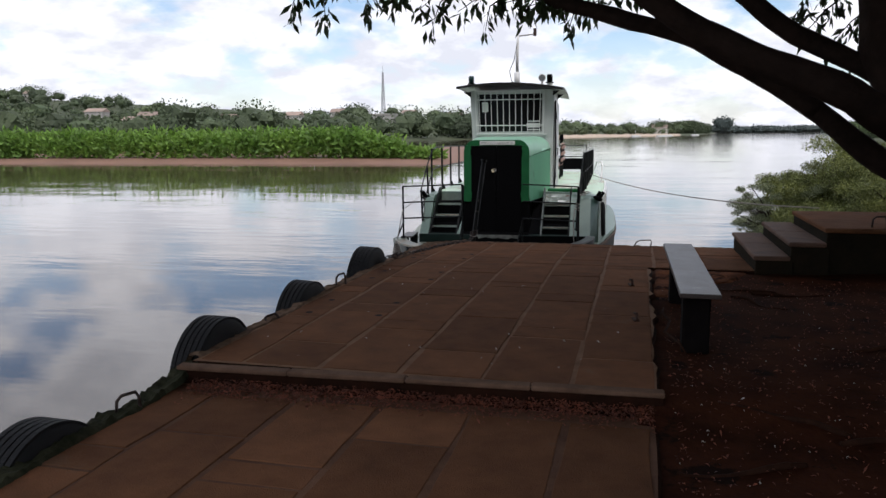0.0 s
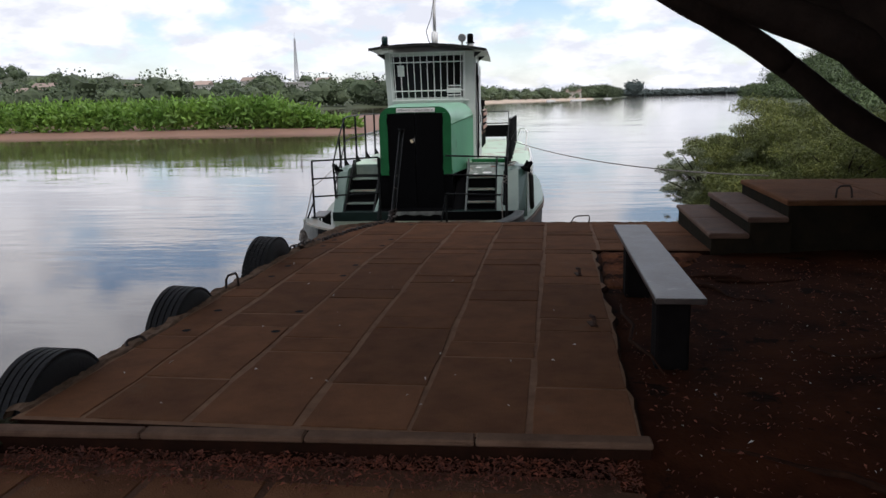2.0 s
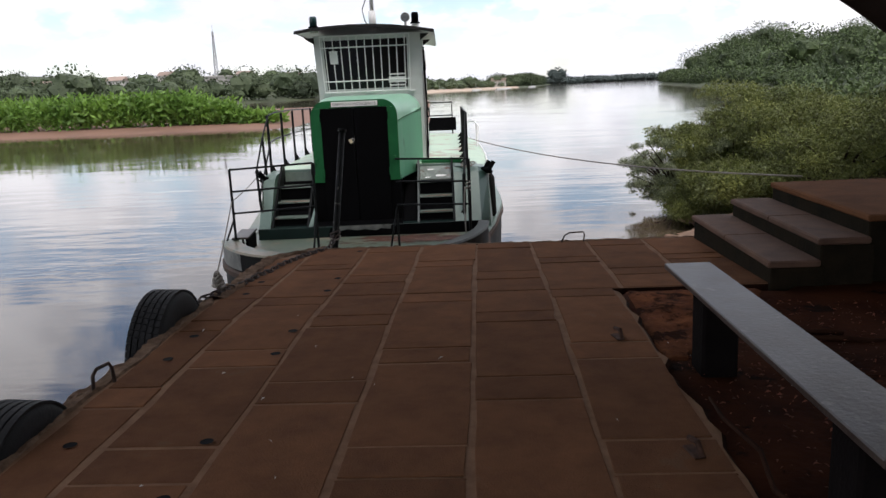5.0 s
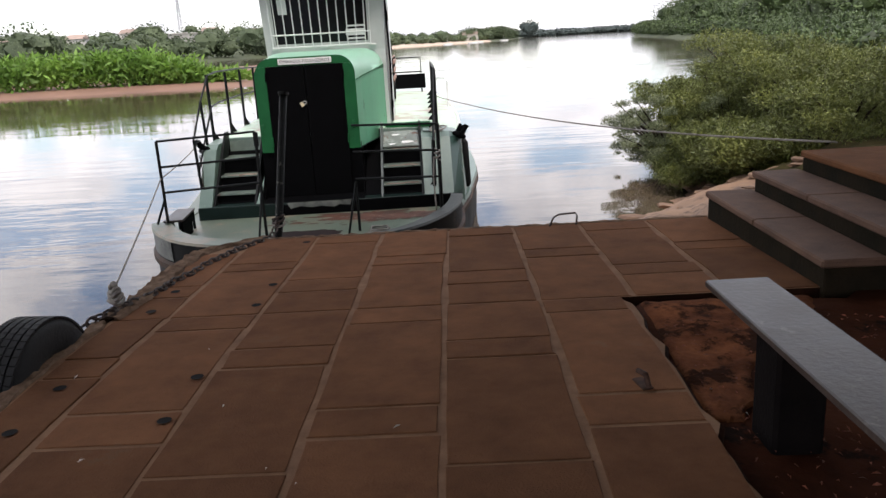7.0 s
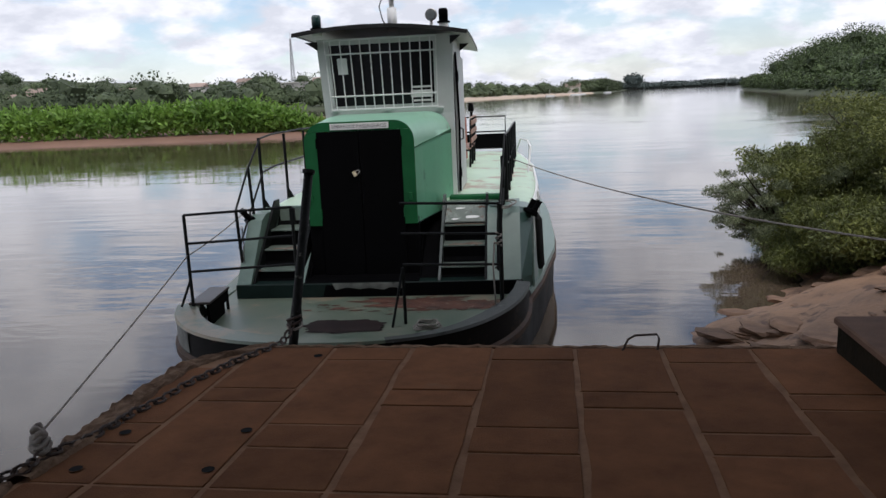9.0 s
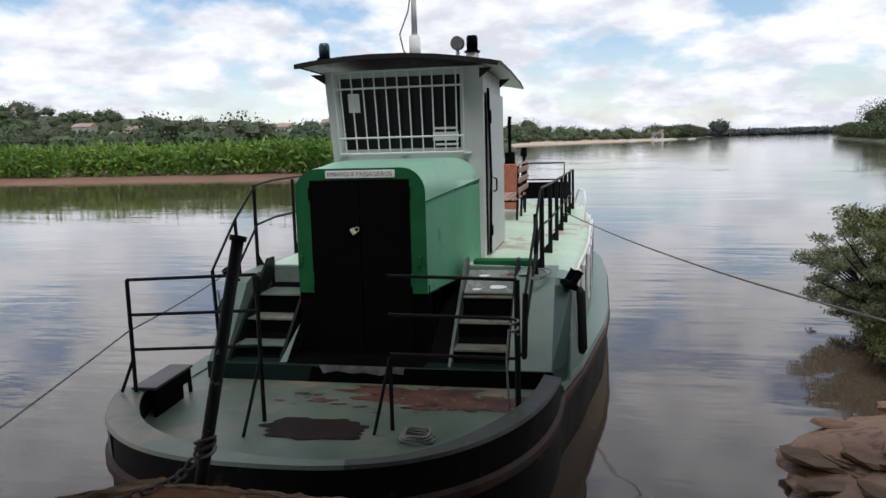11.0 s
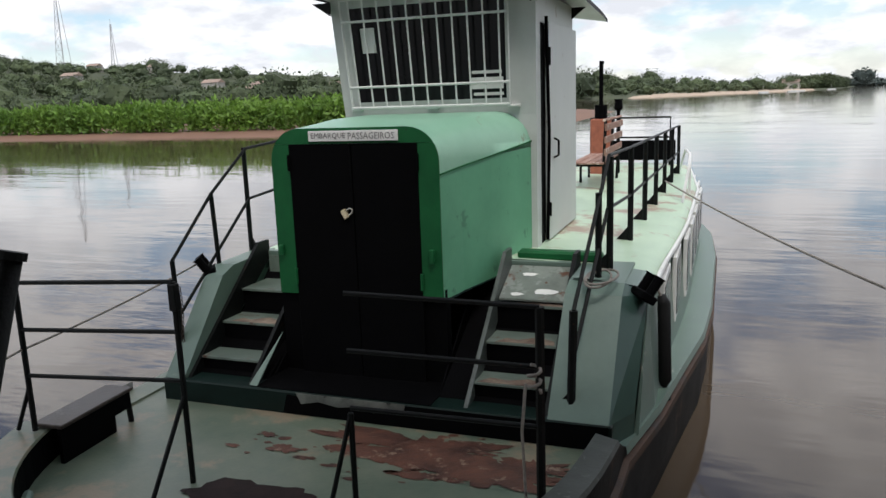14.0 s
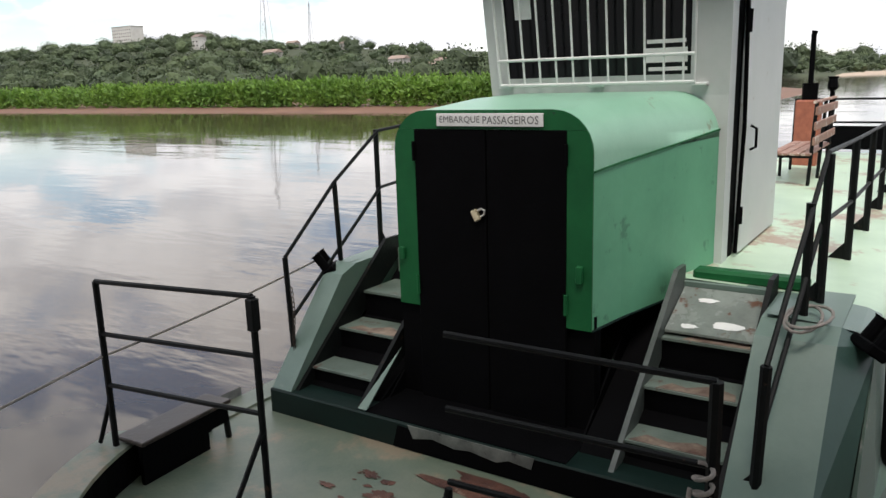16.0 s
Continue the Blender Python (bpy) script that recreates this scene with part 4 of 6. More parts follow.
# patch of paler earth beside the slabs, stronger daylight put into its colour
M_LITEARTH = mat("lit_earth", (0.21, 0.078, 0.034), (0.06, 0.021, 0.011), 5.0, 0.95, bump=1.0, fine=30, spec=0.02, dirt=(0.03, 0.012, 0.007), dirt_amount=0.55, dirt_scale=3.5)
rows = []
for i in range(34):
    y = 1.15 + 1.54 * i / 33
    w = 0.14 + 0.95 * smooth(1.1, 2.6, y) + 0.16 * noise.noise((y * 2.6, 0, 3)) + 0.06 * noise.noise((y * 9, 0, 3))
    rows.append([(1.13 + w * k / 14, y, ground_z(1.13 + w * k / 14, y) + (0.014 + 0.016 * noise.noise((k * 0.8, y * 7, 1)) if 0 < k < 14 and 0 < i < 33 else -0.03)) for k in range(15)])
solo("lit_earth", loft(rows), M_LITEARTH, "orange-brown earth beside the paving slabs, paler as if in more daylight", "earth", kind="structure", smooth=True)

# bare earth's roots, leaves and litter
for i in range(16):
    x, y = 1.3 + 2.6 * RNG.random(), -4.5 + 6.3 * RNG.random()
    a = RNG.random() * 6.28
    pts = []
    for k in range(8):
        pts.append((x, y, ground_z(x, y) + 0.006 + 0.01 * math.sin(k)))
        a += RNG.normal() * 0.35
        x += 0.11 * math.cos(a); y += 0.11 * math.sin(a)
        x = max(x, 1.2)
    solo("tree_root", tube(pts, [0.016, 0.02, 0.018, 0.017, 0.015, 0.013, 0.01, 0.005], 6), M_ROOT, "thin root winding over the bare earth", "root", "roots in the earth", smooth=True)


def scatter(name, count, place, size, material, label):
    vs, fs = [], []
    for i in range(count):
        x, y, z = place()
        a, s = RNG.random() * 6.28, size * (0.5 + RNG.random())
        u = Vector((math.cos(a), math.sin(a), RNG.normal() * 0.3)) * s
        w = Vector((-math.sin(a), math.cos(a), RNG.normal() * 0.4)) * s * 0.4
        o = Vector((x, y, z + 0.012))
        k = len(vs)
        vs += [o - u, o - w * 0.9 + Vector((0, 0, 0.006)), o + u, o + w * 0.9 + Vector((0, 0, 0.006))]
        fs.append((k, k + 1, k + 2, k + 3))
    return tagged(new(name, raw(name, vs, fs, material)), label, "litter", kind="stuff")


def on_soil():
    x, y = 1.2 + 4.5 * RNG.random() ** 1.2, -7 + 9.3 * RNG.random()
    return x, y, ground_z(x, y)


def by_step():
    x = -2.0 + 3.1 * RNG.random()
    d = abs(RNG.normal()) * 0.12
    return x, -2.085 - d + 0.043 * x, -0.118 + 0.045 * RNG.random() * max(0.0, 1 - d / 0.16)


scatter("leaf_litter", 6000, on_soil, 0.012, M_LITTER, "dry red-brown leaves on bare earth")
scatter("pale_litter", 260, on_soil, 0.010, M_PALE, "pale scraps and chips on the earth")
scatter("step_leaves", 4200, by_step, 0.0125, M_LITTER, "drift of dry red leaves below the step")
scatter("slab_scraps", 30, lambda: (-2 + 3 * RNG.random(), -1.8 + 4 * RNG.random(), 0.0), 0.012, M_PALE, "tiny pale scraps on the slabs")

for i in range(130):
    y = 9.0 + 3.2 * RNG.random() if i < 28 else 6.3 + 2.2 * RNG.random() ** 1.4
    x = shore_x(y) + 0.1 + 3.2 * RNG.random() ** 1.2
    s = 0.05 + 0.13 * RNG.random() ** 2
    bm = bmesh.new()
    bmesh.ops.create_icosphere(bm, subdivisions=2, radius=s)
    for q in bm.verts:
        q.co *= 1 + 0.6 * noise.noise(q.co * (2.6 / s) * 0.4 + Vector((i * 3, 0, 0)))
        q.co.x *= 1.7
        q.co.z = max(-0.3 * s, min(q.co.z * 0.5, 0.22 * s))
    solo("shore_rock", bm, M_ROCK, "rounded brown rock on the sandy shore", "rock", "rocks on the shore", m=pose(x, y, ground_z(x, y) + s * 0.1, 0, 0, i * 40))

solo("tree_root", tube([(1.22, 0.55, -0.02), (1.2, 0.25, 0.0), (1.25, -0.1, 0.01), (1.2, -0.4, -0.01), (1.3, -0.75, 0.0), (1.34, -1.0, -0.02)], [0.006, 0.01, 0.012, 0.012, 0.01, 0.006], 6), M_ROOT, "thin bare root beside the slab", "root", "roots in the earth", smooth=True)

# ---- the passenger launch ----
M_DARKRIM = mat("dark_rim", (0.065, 0.07, 0.064), (0.03, 0.033, 0.03), 6, 0.5, bump=0.2, dirt=(0.12, 0.13, 0.12), dirt_amount=0.12, dirt_scale=9)
M_SCUFF = mat("scuffed_paint", (0.20, 0.21, 0.19), (0.06, 0.065, 0.06), 5, 0.5, bump=0.25, dirt=(0.014, 0.014, 0.014), dirt_amount=0.36, dirt_scale=3.5)
M_PILE = mat("scuffed_black", (0.008, 0.009, 0.008), (0.004, 0.004, 0.004), 14, 0.6, bump=0.4, spec=0.12, dirt=(0.10, 0.10, 0.085), dirt_amount=0.16, dirt_scale=11)
BOAT = pose(-1.86, 8.72, 0, 0, 0, 2.6)
boat = thing("passenger_launch", BOAT, "green and white river launch with a pilothouse and worn decks", "boat")
DK, RF = -0.58, 0.35


def on_boat(u, v, w):
    return BOAT @ Vector((u, v, w))


def half_outline(scale=1.0, n=20):
    """The bow's rounded plan, from the left shoulder to the right one."""
    out = []
    for i in range(2 * n + 1):
        a = math.pi * (1 - i / (2 * n))
        c, s = math.cos(a), math.sin(a)
        out.append((0.10 + (1.99 if c < 0 else 1.89) * scale * math.copysign(abs(c) ** 0.8, c), -0.35 - 2.42 * scale * abs(s) ** 0.8))
    return out


bow = half_outline()
STERN = 10.5


def beam(v):
    return 2.0 + 0.33 * smooth(-0.3, 3.0, v) - 0.5 * smooth(6.5, STERN, v)


aft_r = [(0.1 + beam(v), v) for v in (0.4, 1.2, 2.2, 3.2, 4.5, 6, 7.5, 9, STERN)]
aft_l = [(0.1 - beam(v) + 0.03, v) for v in (STERN, 9, 7.5, 6, 4.5, 3.2, 2.2, 1.2, 0.4)]
ring = bow + aft_r + aft_l


def sheer(v):
    return -0.36 - 0.02 * smooth(-1.6, -2.8, v)


def deck_z(v):
    """The foredeck lies low amidships and rises to the rim at the bow."""
    return DK + (sheer(v) - 0.004 - DK) * smooth(-2.2, -2.72, v)


def inner(f, z_at):
    out = []
    for u, v in ring:
        k = (0.90 + 0.062 * smooth(-0.9, 0.6, u) - 0.035 * smooth(1.0, 1.75, u)) * f
        vv = 0.5 + (v - 0.5) * (1 - (1 - k) * 0.7)
        out.append((0.1 + (u - 0.1) * k, vv, z_at(u, v, vv)))
    return out


def inset(k, w):
    return [(0.1 + (u - 0.1) * k, 0.5 + (v - 0.5) * (1 - (1 - k) * 0.7), w if w is not None else sheer(v) + (DK + 0.01 - sheer(v)) * (smooth(-1.45, -1.1, v) if u < 0 else smooth(-0.75, -0.3, v))) for u, v in ring]


part("hull", loft([inset(1.0, None), inset(1.0, -0.62), inset(1.0, -0.95), inset(0.992, -1.3), inset(0.9, -1.7)], closed=True), M_HULL, boat, "black hull with rusty brown streaks", smooth=True)
part("rub_strake", loft([inset(1.0, -0.64), inset(1.018, -0.66), inset(1.018, -0.72), inset(1.0, -0.75)], closed=True), M_HULLRUST, boat, "rust-brown rubbing strake")
rim_z = [q[2] for q in inset(1.0, None)]
rim_at = dict(zip(ring, rim_z))
part("bulwark", loft([inner(1.0, lambda u, v, vv: DK - 0.02), inner(1.0, lambda u, v, vv: rim_at[(u, v)])], closed=True), M_BLACK, boat, "black bulwark inside", smooth=False)
cap = [inner(0.998, lambda u, v, vv: rim_at[(u, v)] - 0.012), inner(1.001, lambda u, v, vv: rim_at[(u, v)] + 0.006)] + [[(a, b, c + dz) for a, b, c in inset(k, None)] for k, dz in ((1.004, 0.006), (1.01, -0.02))]
nr = len(bow) + len(aft_r)
left_idx, right_idx = list(range(nr, len(ring))) + list(range(0, 24)), list(range(23, nr))
part("gunwale_cap", loft([[row[i] for i in left_idx] for row in cap]), M_DECK, boat, "worn grey-green gunwale edge")
plate = [[(a, b, c) for a, b, c in inset(k, w)] for k, w in ((1.005, None), (1.005, -0.5), (1.004, -0.62))]
part("bow_plate", loft([[row[i] for i in range(0, 12)] for row in plate]), M_SCUFF, boat, "scuffed whitish paint on the bow", smooth=True)
bow_idx, aft_idx = right_idx[:right_idx.index(len(bow) - 2) + 1], right_idx[right_idx.index(len(bow) - 2):]
part("gunwale_cap", loft([[row[i] for i in bow_idx] for row in cap]), M_DARKRIM, boat, "scuffed dark gunwale edge")
side = [[(a, b, DK + dz) for a, b, c in inset(k, None)] for k, dz in ((0.88, 0.026), (1.006, 0.024), (1.012, -0.03))]
part("side_deck", loft([[row[i] for i in aft_idx[1:]] for row in side]), M_SLOPE, boat, "worn grey-green side deck")
bm = loft([inner(f, lambda u, v, vv: deck_z(vv)) for f in (1.004, 0.97, 0.93, 0.88, 0.8, 0.65, 0.45, 0.2)], closed=True)
bm.verts.ensure_lookup_table()
bm.faces.new([bm.verts[i] for i in range(len(bm.verts) - len(ring), len(bm.verts))])
bmesh.ops.recalc_face_normals(bm, faces=bm.faces)
part("foredeck", bm, M_DECK, boat, "worn green painted steel deck")


def patch(cu, cv, ru, rv, seed, material, name, label, spiky=0.45):
    bm = bmesh.new()
    pts = []
    for i in range(56):
        a = 2 * math.pi * i / 56
        k = 1 + spiky * noise.noise((math.cos(a) * 2.2, math.sin(a) * 2.2, seed)) + spiky * 0.6 * noise.noise((math.cos(a) * 7, math.sin(a) * 7, seed))
        pts.append(bm.verts.new((cu + ru * k * math.cos(a), cv + rv * k * math.sin(a), DK + 0.004 + 0.0006 * (seed % 5))))
    bm.faces.new(pts)
    part(name, bm, material, boat, label)


patch(0.75, -0.72, 0.62, 0.2, 1.3, M_RUST, "rust_patch", "flaking red-brown rust on the deck", 0.8)
patch(1.25, -0.90, 0.45, 0.16, 4.1, M_RUST, "rust_patch", "flaking red-brown rust on the deck", 0.8)
patch(0.35, -0.62, 0.25, 0.1, 7.7, M_RUST, "rust_patch", "flaking red-brown rust on the deck", 0.9)
patch(0.06, -1.62, 0.46, 0.24, 9.2, mat("dark_stain", (0.035, 0.022, 0.02), (0.014, 0.009, 0.009), 6, 0.7, spec=0.12), "dark_stain", "dark wet stain on the deck", 0.3)
patch(-0.15, -0.95, 0.12, 0.05, 3.3, M_RUST, "rust_patch", "small rust spots on the deck", 0.7)

patch(0.55, -0.86, 0.3, 0.07, 11.1, M_RUST, "rust_patch", "flaking red-brown rust on the deck", 0.9)
patch(1.0, -0.62, 0.28, 0.06, 12.7, M_RUST, "rust_patch", "flaking red-brown rust on the deck", 0.9)
patch(1.5, -0.78, 0.2, 0.1, 13.9, M_RUST, "rust_patch", "flaking red-brown rust on the deck", 0.9)
patch(0.9, -1.04, 0.2, 0.05, 15.2, M_RUST, "rust_patch", "flaking red-brown rust on the deck", 0.9)
patch(-0.35, -0.78, 0.07, 0.03, 16.3, M_RUST, "rust_patch", "flaking red-brown rust on the deck", 0.9)
patch(-0.5, -1.0, 0.05, 0.025, 17.9, M_RUST, "rust_patch", "flaking red-brown rust on the deck", 0.9)
bm = bmesh.new()
for i in range(90):
    cu, cv = 0.8 + 0.55 * RNG.normal(), -0.82 + 0.16 * RNG.normal()
    if cv > -0.45 or cu > 1.75:
        continue
    r0 = 0.008 + 0.03 * RNG.random() ** 2
    k = 7
    bm.faces.new([bm.verts.new((cu + 2.0 * r0 * (0.6 + 0.7 * RNG.random()) * math.cos(2 * math.pi * j / k), cv + r0 * (0.6 + 0.7 * RNG.random()) * math.sin(2 * math.pi * j / k), DK + 0.0032)) for j in range(k)])
tagged(part("rust_flakes", bm, M_RUST, boat), "scattered small rust flakes on the deck", kind="stuff")
M_BAND2 = mat("corner_green", (0.04, 0.085, 0.07), (0.027, 0.06, 0.05), 2, 0.4, bump=0.1)
# cabin: low band, sloping front, rounded roof deck, windowed sides
part("coaming", box(-1.53, 1.92, -0.42, 0.2, DK - 0.02, DK + 0.17, 0.01), M_BAND, boat, "dark green band at the cabin's foot")
part("well_floor", box(-0.695, 0.695, -0.40, 0.2, DK + 0.165, DK + 0.176), M_BLACK, boat, "black floor of the door recess")
part("coaming_face", prism([(-0.46, -0.426, DK + 0.004), (1.9, -0.426, DK + 0.004), (1.9, -0.426, DK + 0.166), (0.4, -0.426, DK + 0.16), (0.3, -0.426, DK + 0.145), (-0.1, -0.426, DK + 0.15), (-0.2, -0.426, DK + 0.135), (-0.42, -0.426, DK + 0.15)], (0, 0.005, 0)), M_BLACK, boat, "black scuffed face below the door")
SL = [(-0.40, DK + 0.17), (0.2, 0.28), (0.36, RF - 0.015), (1.0, RF)]
for ua, ub in ((-1.52, -1.345), (1.505, 1.9)):
    out = [(ua, a, b) for a, b in SL] + [(ua, 1.0, DK), (ua, -0.40, DK)]
    part("cabin_front", prism(out, (ub - ua, 0, 0)), M_SLOPE, boat, "sloping grey-green cabin front")
for ua, ub in ((-1.34, -0.70), (0.70, 1.5)):
    part("stair_well", prism([(ua, -0.40, DK), (ua, 1.0, DK), (ua, 1.0, 0.3), (ua, 0.78, 0.12), (ua, -0.25, DK + 0.16), (ua, -0.40, DK + 0.16)], (ub - ua, 0, 0)), M_BLACK, boat)
part("corner_plate", prism([(-0.755, -0.40, DK + 0.18), (-0.685, -0.40, DK + 0.18), (-0.685, 0.0, -0.1)], (0, 0.012, 0)), M_SLOPE, boat)
part("well_panel", box(-0.68, 0.68, 0.03, 0.12, DK, 0.3), M_BLACK, boat, "black recess below the companionway")
part("well_side", prism([(-0.69, -0.40, DK), (-0.69, 1.0, DK), (-0.69, 1.28, 0.34), (-0.69, 0.85, 0.33)], (0.012, 0, 0)), M_BLACK, boat)
part("well_side", prism([(0.672, -0.40, DK), (0.672, 1.0, DK), (0.672, 1.28, 0.34), (0.672, 0.85, 0.33)], (0.012, 0, 0)), M_BLACK, boat)

prof = [(-1.56, RF - 0.10), (-1.55, RF - 0.06), (-1.50, RF - 0.03), (-1.40, RF - 0.01), (-1.0, RF + 0.01), (0.2, RF + 0.04), (1.4, RF + 0.01), (1.82, RF - 0.01), (1.98, RF - 0.03), (2.05, RF - 0.06), (2.06, RF - 0.10)]
rows = []
for v in (0.86, 1.5, 2.5, 3.5, 5, 6.5, 8, 9.6):
    k = 1 + 0.05 * smooth(0.8, 3.5, v) - 0.12 * smooth(6.5, 9.6, v)
    rows.append([(0.1 + (a - 0.1) * k, v, b) for a, b in prof])
part("roof_deck", loft(rows), M_ROOFDK, boat, "pale green sheet-metal roof deck", smooth=True)
part("roof_shoulder", loft([[(max(a, 1.53), v, b) for a, b in prof[-5:]] for v in (0.36, 0.86)]), M_SLOPE, boat)
part("roof_shoulder", loft([[(a, v, b) for a, b in prof[:4]] for v in (0.36, 0.86)]), M_SLOPE, boat)
part("roof_end", prism([(a, 9.6, b) for a, b in [(0.1 + (a - 0.1) * 0.93, b) for a, b in prof]] + [(2.0, 9.6, DK), (-1.4, 9.6, DK)], (0, 0.03, 0)), M_SLOPE, boat)
for s, base in ((1, 2.06), (-1, -1.54)):
    rows = []
    for v in (-0.15, 0.36, 0.85, 1.5, 2.5, 3.5, 5, 6.5, 8, 9.6):
        k = 1 + 0.05 * smooth(0.8, 3.5, v) - 0.12 * smooth(6.5, 9.6, v)
        u = 0.1 + (base - 0.1) * k
        rows.append([(u + (0.06 * s if v > 0 else -0.03 * s), v, DK), (u, v, 0.26 if v > 0 else DK + 0.02)])
    part("cabin_side", loft(rows), M_SLOPE, boat, "green cabin side below the roof edge")
    e = 1.9 if s > 0 else -1.52
    part("corner_facet", loft([[(e, -0.415, DK), (e, -0.40, DK + 0.17), (e, 0.2, 0.28), (e, 0.36, RF - 0.015)], [rows[0][0], (rows[0][0][0], -0.14, DK + 0.17), (rows[1][1][0], 0.34, 0.24), rows[1][1]]]), M_BAND2, boat, "darker green corner plate")
    part("rain_strip", tube([(0.1 + (base + 0.02 * s - 0.1) * (1 + 0.05 * smooth(0.8, 3.5, v) - 0.12 * smooth(6.5, 9.6, v)), v, 0.26) for v in (0.36, 0.86, 1.5, 2.5, 3.5, 5, 6.5, 8, 9.6)], 0.022, 6), M_GRILLE, boat, "white strip under the roof edge")
    for i in range(9):
        v0 = 1.05 + i * 0.92
        k = 1 + 0.05 * smooth(0.8, 3.5, v0) - 0.12 * smooth(6.5, 9.6, v0)
        u = 0.1 + (base + 0.03 * s - 0.1) * k
        win = part("side_window", box(u - 0.012, u + 0.03, v0, v0 + 0.68, -0.40, 0.2, 0.008), M_GRILLE, boat, "white framed cabin window")
        part("pane", box(u + (0.022 if s > 0 else -0.034), u + (0.052 if s > 0 else -0.004) - 0.016, v0 + 0.06, v0 + 0.62, -0.34, 0.14), M_GLASSDK, win)


M_TREAD = mat("tread_paint", (0.17, 0.215, 0.185), (0.10, 0.13, 0.11), 4, 0.35, bump=0.15, dirt=(0.10, 0.055, 0.04), dirt_amount=0.2, dirt_scale=6)
M_STRINGER = mat("stringer_paint", (0.085, 0.10, 0.092), (0.045, 0.055, 0.05), 5, 0.4, bump=0.15)
M_WORN = mat("worn_edge", (0.33, 0.26, 0.20), (0.07, 0.03, 0.022), 9, 0.5, bump=0.2)

# stairs on the sloping front
def stair(u0, u1, label):
    th = part("stair", box(u0 + 0.02, u1 - 0.02, 0.84, 0.90, RF - 0.03, RF + 0.012, 0.006), M_SLOPE, boat, label)
    n = 3
    for i in range(n):
        v, w = -0.2 + 0.3 * i, -0.28 + 0.2 * i
        part("tread", box(u0 + 0.03, u1 - 0.03, v, v + (0.27 if i < 2 else 0.45), w - 0.015, w, 0.004), M_TREAD, th)
        if u0 > 0 or i == 1:
            part("worn_edge", prism([(u0 + 0.05 + 0.05 * i, v + 0.003, w), (u1 - 0.05, v + 0.003, w), (u1 - 0.07, v + 0.09, w), (u1 - 0.2, v + 0.13 + 0.03 * (i % 2), w), (u0 + 0.25, v + 0.07, w), (u0 + 0.12 + 0.04 * i, v + 0.1, w)], (0, 0, 0.002)), M_WORN, th)
        part("riser", box(u0 + 0.03, u1 - 0.03, v + 0.012, v + 0.03, w - 0.2, w - 0.016), M_BLACK, th)
        part("nosing", box(u0 + 0.03, u1 - 0.03, v - 0.006, v - 0.001, w - 0.018, w - 0.002), M_TREAD, th)
    part("riser", box(u0 + 0.03, u1 - 0.03, 0.84, 0.855, 0.12, RF - 0.03), M_TREAD, th)
    for u, mt in ((u0, M_STRINGER if u0 > 0 else M_RAIL), (u1 - 0.03, M_RAIL)):
        part("stringer", prism([(u, -0.36, -0.41), (u, -0.14, -0.41), (u, 0.86, 0.30), (u, 0.86, 0.46), (u, 0.70, 0.46)], (0.03, 0, 0)), mt, th)


stair(-1.34, -0.76, "grey-green steel steps up to the roof deck")
stair(0.92, 1.5, "rust-worn steel steps up to the roof deck")
M_TOPPLATE = mat("bare_plate", (0.25, 0.28, 0.255), (0.14, 0.16, 0.145), 4, 0.28, bump=0.2, dirt=(0.12, 0.06, 0.04), dirt_amount=0.2, dirt_scale=5)
part("top_plate", prism([(0.955, 0.44, 0.14), (0.955, 0.835, 0.31), (0.955, 0.835, 0.325), (0.955, 0.44, 0.155)], (0.51, 0, 0)), M_TOPPLATE, boat, "bare scuffed plate at the head of the steps")

# irregular white spots on the top plate
for cu, cs, ru, seed in ((1.13, 0.72, 0.055, 2.2), (1.3, 0.22, 0.09, 5.1), (1.08, 0.12, 0.05, 8.4)):
    bm = bmesh.new()
    ring_ = []
    for i in range(24):
        a = 2 * math.pi * i / 24
        k = 1 + 0.45 * noise.noise((math.cos(a) * 2, math.sin(a) * 2, seed))
        t_ = min(0.96, max(0.03, cs + ru * 0.9 * k * math.sin(a)))
        ring_.append(bm.verts.new((cu + ru * k * math.cos(a), 0.44 + 0.395 * t_, 0.159 + 0.17 * t_)))
    bm.faces.new(ring_)
    part("white_spot", bm, M_PAPER, boat, "irregular white spot on the plate")
part("door_sill", prism([(-0.34, -0.431, DK + 0.172), (0.52, -0.431, DK + 0.172), (0.50, -0.431, DK + 0.10), (0.36, -0.431, DK + 0.115), (0.28, -0.431, DK + 0.085), (0.10, -0.431, DK + 0.11), (0.0, -0.431, DK + 0.095), (-0.16, -0.431, DK + 0.12), (-0.30, -0.431, DK + 0.09)], (0, 0.004, 0)), M_SCUFF, boat, "scuffed pale torn plate below the door")

# companionway with the passengers' door
comp = part("companionway", bmesh.new(), M_BOX, boat, "rounded green companionway over the passengers' door")


def arch(hw_l, hw_r, top, low, r, v, n=7):
    pts = [(-hw_l, v, low)]
    for i in range(n + 1):
        a = math.pi / 2 * i / n
        pts.append((-hw_l + r * (1 - math.cos(a)), v, top - r + r * math.sin(a)))
    for i in range(n + 1):
        a = math.pi / 2 * (1 - i / n)
        pts.append((hw_r - r * (1 - math.cos(a)), v, top - r + r * math.sin(a) - 0.0))
    pts.append((hw_r, v, low))
    return pts


